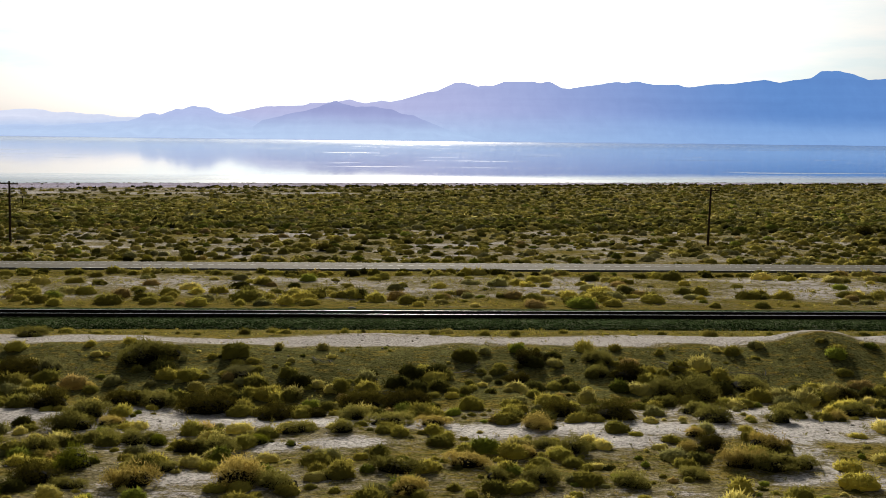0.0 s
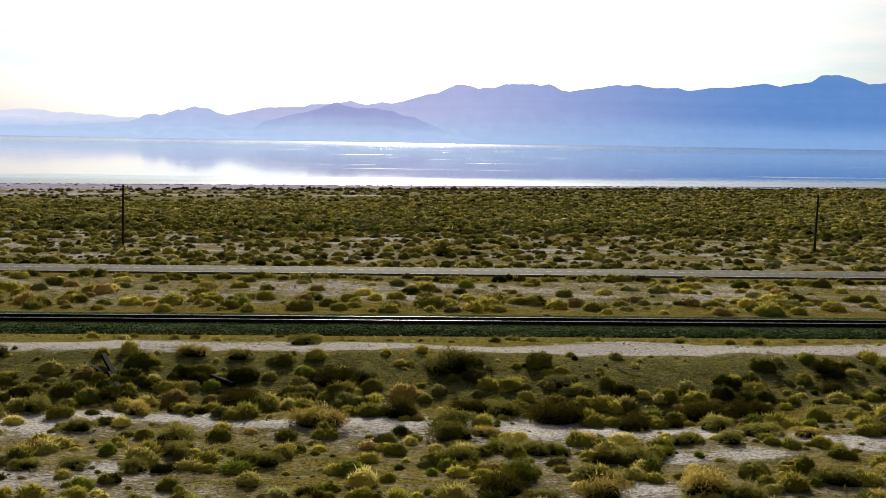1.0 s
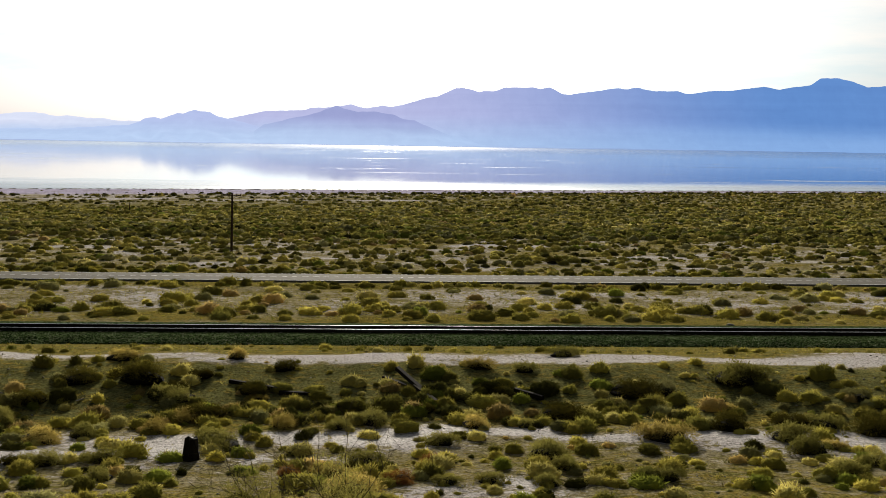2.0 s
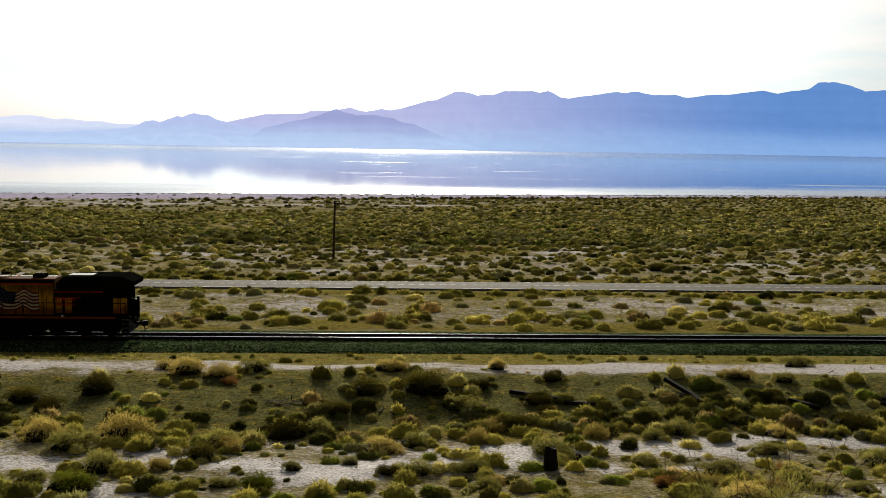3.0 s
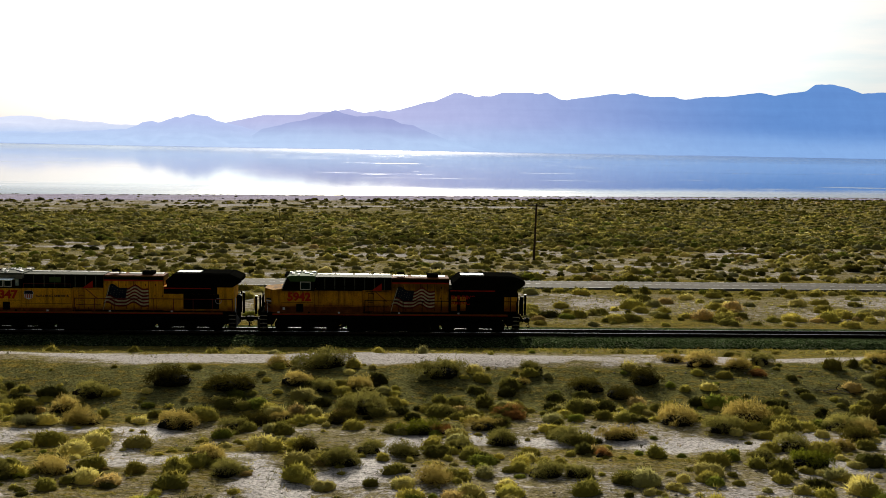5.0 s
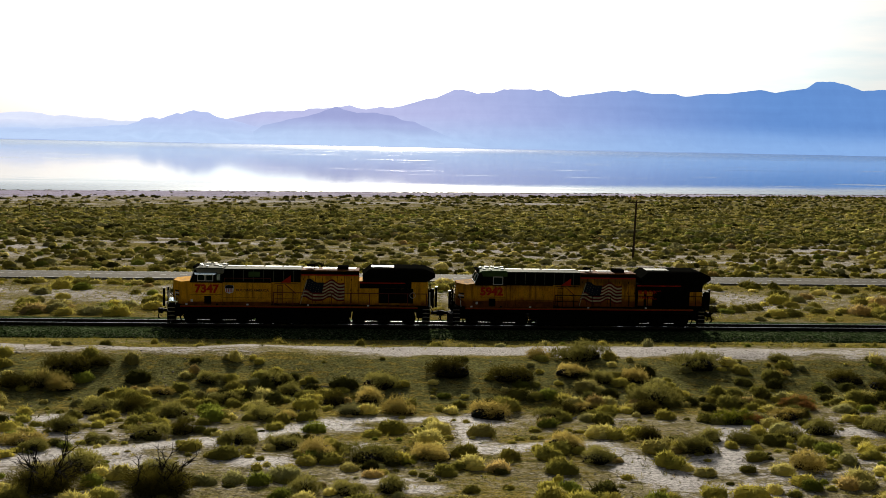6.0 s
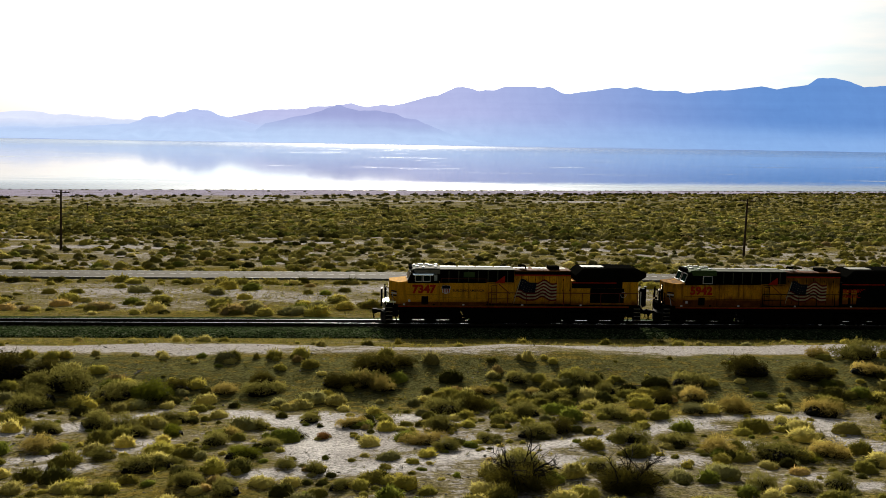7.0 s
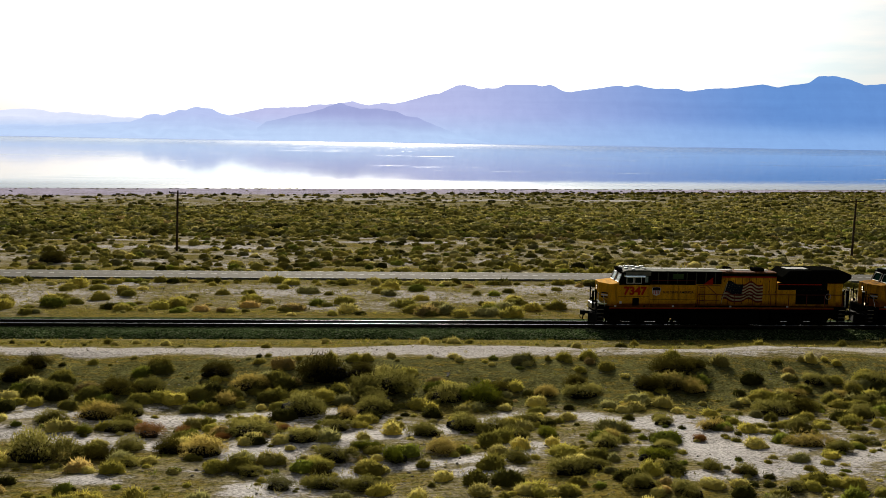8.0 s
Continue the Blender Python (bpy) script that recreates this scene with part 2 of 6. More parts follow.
def ballast_material():
    m, n, l, b = mat("crushed_stone")
    tc = n.new("ShaderNodeTexCoord")
    v = n.new("ShaderNodeTexVoronoi")
    v.inputs["Scale"].default_value = 12.0
    l.new(tc.outputs["Object"], v.inputs["Vector"])
    big = noise_node(n, l, 0.7, 5, 0.6)
    s = n.new("ShaderNodeSeparateColor")
    l.new(v.outputs["Color"], s.inputs["Color"])
    r = ramp(n, [(0.0, (0.003, 0.006, 0.002)), (0.5, (0.030, 0.050, 0.016)), (0.85, (0.095, 0.135, 0.055)), (1.0, (0.22, 0.22, 0.15))])
    l.new(s.outputs["Red"], r.inputs["Fac"])
    f = ramp(n, [(0.3, (0.6,)), (0.7, (1.2,))])
    l.new(big.outputs["Fac"], f.inputs["Fac"])
    # shade of rails and tie ends, painted as a dark band along the track
    sep = n.new("ShaderNodeSeparateXYZ")
    l.new(tc.outputs["Object"], sep.inputs[0])
    off = n.new("ShaderNodeMath")
    off.operation = "SUBTRACT"
    l.new(sep.outputs["Y"], off.inputs[0])
    off.inputs[1].default_value = 0.75
    out = n.new("ShaderNodeMath")
    out.operation = "ABSOLUTE"
    l.new(off.outputs[0], out.inputs[0])
    rail_shade = n.new("ShaderNodeMapRange")
    rail_shade.inputs["From Min"].default_value, rail_shade.inputs["From Max"].default_value = 1.35, 2.0
    rail_shade.inputs["To Min"].default_value, rail_shade.inputs["To Max"].default_value = 0.12, 1.0
    l.new(out.outputs[0], rail_shade.inputs["Value"])
    stones = mix(n, l, 1.0, r.outputs["Color"], f.outputs["Color"], "MULTIPLY")
    l.new(mix(n, l, 1.0, stones, rail_shade.outputs[0], "MULTIPLY"), b.inputs["Base Color"])
    b.inputs["Roughness"].default_value, b.inputs["Specular IOR Level"].default_value = 1.0, 0.0
    bump(n, l, v.outputs["Distance"], 1.0, 0.10, b)
    return m


M_ballast = ballast_material()
M_rail = plain("rail_side_rust", (0.035, 0.026, 0.02), 0.8, 0.2, (0.6, 0.5, 0.5), 0.3, 2)
M_head = plain("polished_rail_steel", (0.45, 0.45, 0.46), 0.24, 1.0, (0.8, 0.8, 0.8), 0.15, 2)
M_tie = plain("creosoted_wood", (0.018, 0.015, 0.012), 0.95, 0, (0.6, 0.6, 0.6), 0.5, 3, 0.01)
M_pole = plain("weathered_pole_wood", (0.07, 0.05, 0.035), 0.9, 0, (0.6, 0.6, 0.6), 0.5, 4, 0.01)


# ---- mesh helpers ----
def part(name, bm, material, parent=None, label=""):
    """One bmesh as one mesh object, under a thing or a part."""
    me = bpy.data.meshes.new(name)
    bm.to_mesh(me)
    bm.free()
    me.materials.append(material)
    ob = new(name, me)
    if parent is not None:
        ob.parent = parent
    if label:
        ob["label"] = label
    return ob


def fast_mesh(name, verts, faces, material, attribute=None, tints=None, normals=None):
    """A mesh of triangles or quads from arrays; a colour for each vertex where given."""
    me = bpy.data.meshes.new(name)
    k = faces.shape[1]
    me.vertices.add(len(verts))
    me.vertices.foreach_set("co", np.ascontiguousarray(verts, np.float32).ravel())
    me.loops.add(faces.size)
    me.loops.foreach_set("vertex_index", np.ascontiguousarray(faces, np.int32).ravel())
    me.polygons.add(len(faces))
    me.polygons.foreach_set("loop_start", np.arange(0, faces.size, k, dtype=np.int32))
    me.update(calc_edges=True)
    if attribute:
        a = me.attributes.new(attribute, "FLOAT_COLOR", "POINT")
        a.data.foreach_set("color", np.ascontiguousarray(tints, np.float32).ravel())
    if normals is not None:
        a = me.attributes.new("custom_normal", "FLOAT_VECTOR", "POINT")
        a.data.foreach_set("vector", np.ascontiguousarray(normals, np.float32).ravel())
    me.materials.append(material)
    return me


def box(bm, x0, x1, y0, y1, z0, z1, bevel=0.0):
    r = bmesh.ops.create_cube(bm, size=1, matrix=Matrix.Translation(((x0 + x1) / 2, (y0 + y1) / 2, (z0 + z1) / 2)) @ Matrix.Diagonal((x1 - x0, y1 - y0, z1 - z0, 1)))
    if bevel:
        vs = set(r["verts"])
        es = [e for e in bm.edges if e.verts[0] in vs and e.verts[1] in vs]
        bmesh.ops.bevel(bm, geom=es, offset=bevel, segments=2, affect="EDGES", profile=0.5)
    return bm


def rod(bm, a, b, r, r2=None, sides=8):
    a, b = Vector(a), Vector(b)
    m = Matrix.Translation((a + b) / 2) @ (b - a).to_track_quat("Z", "Y").to_matrix().to_4x4()
    bmesh.ops.create_cone(bm, cap_ends=True, segments=sides, radius1=r, radius2=r if r2 is None else r2, depth=(b - a).length, matrix=m)
    return bm


def prism(bm, outline, y0, y1, bevel=0.0):
    """A solid whose side view (x, z) is outline, from y0 to y1."""
    front = [bm.verts.new((x, y0, z)) for x, z in outline]
    back = [bm.verts.new((x, y1, z)) for x, z in outline]
    fs = [bm.faces.new(front), bm.faces.new(back[::-1])]
    n = len(outline)
    for i in range(n):
        fs.append(bm.faces.new((front[i], back[i], back[(i + 1) % n], front[(i + 1) % n])))
    bmesh.ops.recalc_face_normals(bm, faces=fs)
    if bevel:
        es = list({e for f in fs for e in f.edges})
        bmesh.ops.bevel(bm, geom=es, offset=bevel, segments=2, affect="EDGES", profile=0.5)
    return bm


def B():
    return bmesh.new()


# ---- the lie of the land ----
PROFILE_Y = np.array([-400, -120, -60, -45, -38, -33, -29.5, -27.0, -24.5, -21.9, -20.9, -19.6, -15.6, -9, -5.2, -3.0, 2.5, 6, 15, 30, 36, 44, 67, 85, 120, 180, 240, 300, 360, 395, 420, 520, 3790, 4990])
PROFILE_Z = np.array([9.0, 4.0, 2.3, 1.9, 1.6, 1.35, 1.15, 1.25, 1.62, 1.98, 2.06, 2.00, 1.45, 0.32, -0.28, -0.62, -0.62, -0.55, -0.75, -1.35, -1.5, -1.75, -2.2, -2.6, -3.8, -6.0, -7.8, -9.1, -9.75, -10.15, -10.75, -12.5, -13.0, -14.0])
LAKE_Z = -10.45


def value_noise(x, y, seed):
    """Smooth noise in about -1..1 for arrays."""
    r = np.random.RandomState(seed)
    table = r.rand(256, 256) * 2 - 1
    xi, yi = np.floor(x).astype(int), np.floor(y).astype(int)
    fx, fy = x - xi, y - yi
    fx, fy = fx * fx * (3 - 2 * fx), fy * fy * (3 - 2 * fy)
    g = lambda i, j: table[i % 256, j % 256]
    return (g(xi, yi) * (1 - fx) + g(xi + 1, yi) * fx) * (1 - fy) + (g(xi, yi + 1) * (1 - fx) + g(xi + 1, yi + 1) * fx) * fy


def shoreward(x, y):
    """y as counted along the slant of the lake shore, which runs away from the track to the east."""
    x, y = np.asarray(x, float), np.asarray(y, float)
    w = np.clip((y - 130) / 170, 0, 1) * np.clip((3000 - y) / 1500, 0, 1)
    return y - w * (12.5 + 0.20 * np.clip(x, -420, 420))


# bare pans on the flats beyond the road: x, y, half length, half width
PANS = [(-120, 85.5, 11, 2.0), (-151, 73.5, 15, 1.2), (-186, 105.5, 14, 1.8), (-158, 86, 16, 1.3), (-126, 105, 5, 1.0), (-30, 298, 16, 5), (-85, 302, 20, 4), (-140, 306, 24, 4), (-40, 62, 7, 1.2), (8, 68, 6, 1.1), (34, 58, 6, 1.0), (-75, 76, 9, 1.3), (-12, 84, 8, 1.4), (45, 96, 9, 1.6)]


def pan_at(x, y):
    """1 on a bare pan of the flats, falling to 0 beside it."""
    out = np.zeros_like(np.asarray(x, float))
    for px, py, a, b in PANS:
        yy = y - py + 0.5 * b * value_noise(x / 5.0, y / 3.0, 47)
        out = np.maximum(out, np.exp(-((((x - px) / a) ** 2 + (yy / b) ** 2) ** 1.5)))
    return out


def road_line(x):
    """Middle of the highway at x: it runs a little askew to the track."""
    return 36.9 + 0.010 * (np.asarray(x, float) + 60)


def land(x, y):
    """Height of the ground for arrays of x and y."""
    x, y0 = np.asarray(x, float), np.asarray(y, float)
    y = shoreward(x, y0)
    near = np.clip((y + 60) / 15, 0, 1) * np.clip((-15 - y) / 4, 0, 1)
    shift = near * (1.1 * value_noise(x / 14, y * 0 + 3, 5) + 0.5 * value_noise(x / 4.5, y * 0 + 9, 6))
    z = np.interp(y + shift, PROFILE_Y, PROFILE_Z)
    z = z + 0.95 * np.exp(-((x - 26.6) / 2.6) ** 2 - ((y + 20.5) / 3.2) ** 2)          # the mound beside the track
    free = np.clip((np.abs(y) - 5) / 6, 0, 1) * np.clip((np.abs(y - road_line(x)) - 3.4) / 3, 0, 1) * np.clip((372 - y) / 40, 0, 1)
    z = z + free * (0.16 * value_noise(x / 7, y / 5, 1) + 0.07 * value_noise(x / 1.9, y / 1.6, 2) + 0.03 * value_noise(x / 0.7, y / 0.7, 3))
    z = z + np.clip((y - 60) / 120, 0, 1) * np.clip((372 - y) / 60, 0, 1) * (0.35 * value_noise(x / 40, y / 25, 4) + 0.006 * np.clip(x + 60, -160, 200))
    return z


SILT_EAST = [(18.6, -31.3, 0.9), (21.6, -34.4, 1.5), (14.9, -38.9, 0.5), (6.2, -34.7, 1.3), (0.4, -36.7, 1.0), (-2.7, -37.1, 0.8), (-13.7, -31.9, 0.7), (-7.7, -32.4, 1.3), (11.2, -36.8, 1.0), (16.9, -41.3, 1.0), (-5.1, -41.1, 0.6), (-32.9, -31.8, 1.2), (-29.3, -31.5, 1.7), (-23.4, -30.3, 0.9), (-27.6, -29.3, 0.6), (-24.9, -38.1, 0.7), (-32.0, -31.4, 0.9), (-32.0, -35.1, 0.7), (-39.0, -31.6, 0.9), (-35.2, -35.0, 0.7), (-47.4, -36.2, 1.6), (-56.1, -37.7, 1.0), (-44.2, -35.0, 0.8), (-55.1, -32.2, 0.7)]
SILT_WEST = [(-73.5, -33.8, 0.7), (-76.4, -39.0, 1.2), (-70.6, -33.2, 0.6), (-59.4, -34.6, 1.4), (-79.7, -39.5, 0.8), (-68.5, -33.1, 0.6), (-92.2, -32.9, 0.9), (-91.1, -36.2, 0.8), (-95.3, -38.8, 1.0), (-90.1, -41.0, 0.7), (-99.7, -39.4, 1.0), (-102.1, -37.6, 1.0), (-88.9, -42.2, 0.7), (-105.7, -30.5, 1.0), (-115.5, -28.3, 1.8), (-109.8, -30.3, 0.9), (-108.5, -36.2, 1.0), (-112.1, -40.7, 1.0), (-119.9, -39.2, 1.1), (-117.8, -35.4, 0.9), (-141.1, -28.4, 1.3), (-134.9, -28.0, 1.1), (-134.4, -34.9, 0.9), (-125.3, -35.9, 0.5), (-124.7, -39.1, 0.5), (-129.4, -36.6, 1.2), (-135.3, -40.2, 1.0), (-137.8, -34.0, 0.9)]


# dry silt streams of the wash: (x, y, half width) along each
STREAMS = [
    [(34, -37, 1.0), (14, -35.4, 0.9), (9.8, -34.1, 1.0), (4.4, -34.0, 1.1), (-2.2, -32.6, 1.0), (-8.5, -30.6, 0.7), (-13.6, -30.8, 0.6), (-21.2, -32.0, 0.6), (-27, -30.0, 0.8), (-30.5, -32, 1.2), (-34.6, -31.0, 0.9), (-39.2, -33.4, 1.0), (-48.3, -36.0, 1.2), (-54.3, -33.2, 0.8), (-62.4, -34.9, 1.2), (-73, -32, 0.8), (-76, -38, 1.0)],
    [(20, -28.5, 0.8), (20.5, -33, 0.8), (18, -37, 1.0), (19, -43, 1.2)],
    [(-78.7, -41, 1.0), (-80.6, -36, 0.9), (-86.2, -36.6, 1.0), (-85.6, -31, 0.7), (-92.8, -32.4, 0.9), (-97, -36, 0.8), (-103, -38, 1.0), (-109.8, -40.6, 1.2), (-110, -36.5, 1.3), (-110.1, -32.3, 1.2), (-115.9, -28.7, 1.0), (-122, -33, 0.8), (-131, -36, 0.9), (-140, -33, 1.0), (-152, -36, 1.0)],
    [(-118, -37, 1.0), (-125, -38.5, 0.9), (-129, -41.5, 1.1)],
    [(-126, -29.8, 0.9), (-133, -29.5, 1.0), (-142, -30, 1.2)],
]


def stream_at(x, y):
    """1 on the bed of a stream, falling to 0 beside it."""
    out = np.zeros_like(x)
    for line in STREAMS:
        p = np.array(line, float)
        u = np.arange(0, len(p) - 1, 0.06)
        q = np.stack([np.interp(u, np.arange(len(p)), p[:, i]) for i in range(3)], -1)
        q[:, 1] += 0.5 * value_noise(q[:, 0] / 2.5, q[:, 1] / 2.5, 55)
        q[:, 2] *= 1 + 0.45 * value_noise(q[:, 0] / 3.5, q[:, 1] / 3.5, 56)
        for qx, qy, w in q:
            i = np.where((np.abs(x - qx) < 3) & (np.abs(y - qy) < 3))[0]
            out[i] = np.maximum(out[i], np.exp(-(((x[i] - qx) ** 2 + (1.3 * (y[i] - qy)) ** 2) / w ** 2) ** 1.5))
    return out


def make_ground():
    def steps(*spans):
        out = []
        for a, b, s in spans:
            out += list(np.arange(a, b, s))
        return np.array(out)
    xs = steps((-4990, -1200, 190), (-1200, -400, 40), (-400, -190, 7), (-190, 62, 0.9), (62, 460, 7), (460, 1300, 40), (1300, 5000, 190))
    ys = steps((-400, -120, 20), (-120, -52, 3), (-52, -2.5, 0.5), (-2.5, 50, 1.0), (50, 130, 1.5), (130, 520, 4), (520, 3780, 180), (3780, 4990, 60))
    X, Y = np.meshgrid(xs, ys)
    Z = land(X, Y)
    v = np.stack([X, Y, Z], -1).reshape(-1, 3)
    nx, ny = len(xs), len(ys)
    i = np.arange(nx * ny).reshape(ny, nx)
    f = np.stack([i[:-1, :-1], i[:-1, 1:], i[1:, 1:], i[1:, :-1]], -1).reshape(-1, 4)
    x, y = v[:, 0], shoreward(v[:, 0], v[:, 1])
    wob = 0.9 * value_noise(x / 6, y * 0, 8)
    bank = np.clip((y + 29.5 + wob) / 1.5, 0, 1) * np.clip((-20.2 - y + wob * 0.6) / 1.0, 0, 1)
    verge = np.clip((y + 15.0) / 1.5, 0, 1) * np.clip((5 - y) / 1.5, 0, 1) * 0.06
    red = bank * 0.20 + verge + 0.10 * np.clip((y - 180) / 80, 0, 1) * np.clip((340 - y) / 40, 0, 1)
    rag = 1.3 * value_noise(x / 9, y * 0 + 2, 18) + 0.6 * value_noise(x / 2.2, y / 2, 19)
    track = np.clip((y + 21.3 + wob * 0.4 + 0.9 * value_noise(x / 1.6, y / 1.1, 33)) / 1.3, 0, 1) * np.clip((-13.2 + 1.6 * rag - y) / 1.6, 0, 1) * (0.85 + 0.35 * value_noise(x / 12, y / 3, 21))
    wash = np.clip((y + 36) / 2.5, 0, 1) * np.clip((-29 - y) / 2, 0, 1)
    mid = np.clip((y - 9) / 4, 0, 1) * np.clip((31 - y) / 3, 0, 1)
    pans = np.zeros_like(x)
    for px, py, pr in SILT_EAST + SILT_WEST:
        near_it = (np.abs(x - px) < 4 * pr) & (np.abs(y - py) < 3 * pr)
        pans[near_it] = np.maximum(pans[near_it], np.exp(-((((x[near_it] - px) / (1.5 * pr)) ** 2 + ((y[near_it] - py) / (0.8 * pr)) ** 2) ** 1.6)))
    bed = np.zeros_like(x)
    low = np.where((y < -25) & (y > -50) & (np.abs(x + 60) < 110))[0]
    bed[low] = stream_at(x[low], y[low])
    flats = np.clip((y - 44) / 3, 0, 1) * (0.15 - 0.13 * np.clip((y - 112) / 30, 0, 1) * np.clip((260 - y) / 40, 0, 1))
    near = np.clip((-29 - y) / 2, 0, 1) * (0.105 + 0.08 * value_noise(x / 11, y / 5, 23))
    bare_shore = np.clip((y - 268) / 25, 0, 1) * np.clip((10 - x) / 80, 0, 1) * 0.07
    green = bare_shore + 0.45 * pan_at(x, v[:, 1]) + 0.44 * track + 0.08 * wash + 0.21 * mid + np.maximum(0.36 * pans, 0.33 * bed) + flats + near
    blue = np.clip((y - 360 - 0.05 * x + 4 * value_noise(x / 25, y / 6, 27)) / 5, 0, 1) * 0.95
    col = np.stack([red, green, blue, np.maximum(bed, pans)], -1)
    me = fast_mesh("ground", v, f, M_ground, "soil", col)
    me.polygons.foreach_set("use_smooth", np.ones(len(f), bool))
    return tagged(new("ground", me), "pale silty desert ground with gritty bank and dirt track", "ground", kind="structure")


make_ground()


def make_water():
    xs, ys = np.linspace(-4990, 4990, 30), np.concatenate([np.linspace(300, 700, 16), np.linspace(900, 4480, 14)])
    X, Y = np.meshgrid(xs, ys)
    v = np.stack([X, Y, X * 0 + LAKE_Z], -1).reshape(-1, 3)
    i = np.arange(len(v)).reshape(len(ys), len(xs))
    f = np.stack([i[:-1, :-1], i[:-1, 1:], i[1:, 1:], i[1:, :-1]], -1).reshape(-1, 4)
    tagged(new("water", fast_mesh("water", v, f, M_water)), "calm pale blue lake mirroring sky and mountains", "lake", kind="structure")


make_water()


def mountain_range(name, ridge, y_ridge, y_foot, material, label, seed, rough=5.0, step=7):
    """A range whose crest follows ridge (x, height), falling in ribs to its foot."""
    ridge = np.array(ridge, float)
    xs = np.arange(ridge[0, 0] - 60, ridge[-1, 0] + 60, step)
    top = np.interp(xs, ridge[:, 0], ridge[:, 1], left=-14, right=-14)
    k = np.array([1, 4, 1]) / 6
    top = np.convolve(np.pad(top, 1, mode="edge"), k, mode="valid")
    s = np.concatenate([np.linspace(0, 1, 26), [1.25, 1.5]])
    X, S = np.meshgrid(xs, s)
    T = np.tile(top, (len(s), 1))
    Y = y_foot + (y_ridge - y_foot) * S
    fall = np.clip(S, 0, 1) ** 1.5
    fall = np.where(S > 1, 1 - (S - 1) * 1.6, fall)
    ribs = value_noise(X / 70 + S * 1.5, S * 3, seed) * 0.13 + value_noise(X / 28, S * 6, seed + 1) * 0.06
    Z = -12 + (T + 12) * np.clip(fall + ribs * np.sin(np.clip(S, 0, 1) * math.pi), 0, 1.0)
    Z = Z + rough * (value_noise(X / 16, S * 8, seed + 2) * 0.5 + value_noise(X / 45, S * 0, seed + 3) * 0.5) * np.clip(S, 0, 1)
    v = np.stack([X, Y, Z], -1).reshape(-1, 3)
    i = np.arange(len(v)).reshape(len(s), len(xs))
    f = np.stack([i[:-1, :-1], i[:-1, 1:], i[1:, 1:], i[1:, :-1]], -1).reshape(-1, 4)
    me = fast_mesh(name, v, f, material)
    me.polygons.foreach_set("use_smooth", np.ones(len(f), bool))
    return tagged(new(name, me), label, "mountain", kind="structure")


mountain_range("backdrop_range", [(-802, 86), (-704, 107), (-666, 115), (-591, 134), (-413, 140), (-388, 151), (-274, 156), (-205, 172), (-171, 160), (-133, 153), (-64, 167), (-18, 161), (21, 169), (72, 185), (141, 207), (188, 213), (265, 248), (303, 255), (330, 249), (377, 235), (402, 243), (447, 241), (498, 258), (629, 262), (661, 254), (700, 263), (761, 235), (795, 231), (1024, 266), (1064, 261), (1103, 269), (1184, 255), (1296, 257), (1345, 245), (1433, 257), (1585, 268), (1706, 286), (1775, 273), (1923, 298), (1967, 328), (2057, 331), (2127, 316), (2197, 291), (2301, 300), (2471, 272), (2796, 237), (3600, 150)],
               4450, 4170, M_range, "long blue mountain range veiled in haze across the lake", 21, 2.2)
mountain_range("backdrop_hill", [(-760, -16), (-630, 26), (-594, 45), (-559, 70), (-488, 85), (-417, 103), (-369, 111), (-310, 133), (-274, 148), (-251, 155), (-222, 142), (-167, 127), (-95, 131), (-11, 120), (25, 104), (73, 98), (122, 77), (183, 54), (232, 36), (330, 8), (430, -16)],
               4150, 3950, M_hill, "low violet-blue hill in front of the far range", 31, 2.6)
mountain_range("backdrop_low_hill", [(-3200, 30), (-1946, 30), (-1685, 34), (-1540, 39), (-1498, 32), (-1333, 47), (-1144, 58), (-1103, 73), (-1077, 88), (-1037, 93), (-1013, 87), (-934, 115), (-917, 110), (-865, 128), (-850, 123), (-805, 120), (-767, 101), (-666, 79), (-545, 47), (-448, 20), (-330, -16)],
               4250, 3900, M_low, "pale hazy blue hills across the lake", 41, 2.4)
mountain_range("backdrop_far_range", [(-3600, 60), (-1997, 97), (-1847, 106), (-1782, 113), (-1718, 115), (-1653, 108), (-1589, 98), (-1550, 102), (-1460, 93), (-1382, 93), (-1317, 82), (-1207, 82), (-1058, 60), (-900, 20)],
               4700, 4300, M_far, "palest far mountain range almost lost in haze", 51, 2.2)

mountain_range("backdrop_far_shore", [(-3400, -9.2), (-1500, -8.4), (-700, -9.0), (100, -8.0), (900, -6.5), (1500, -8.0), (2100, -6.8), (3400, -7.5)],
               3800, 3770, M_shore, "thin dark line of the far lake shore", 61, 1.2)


# ---- road and track ----
ROAD_HALF = 2.75


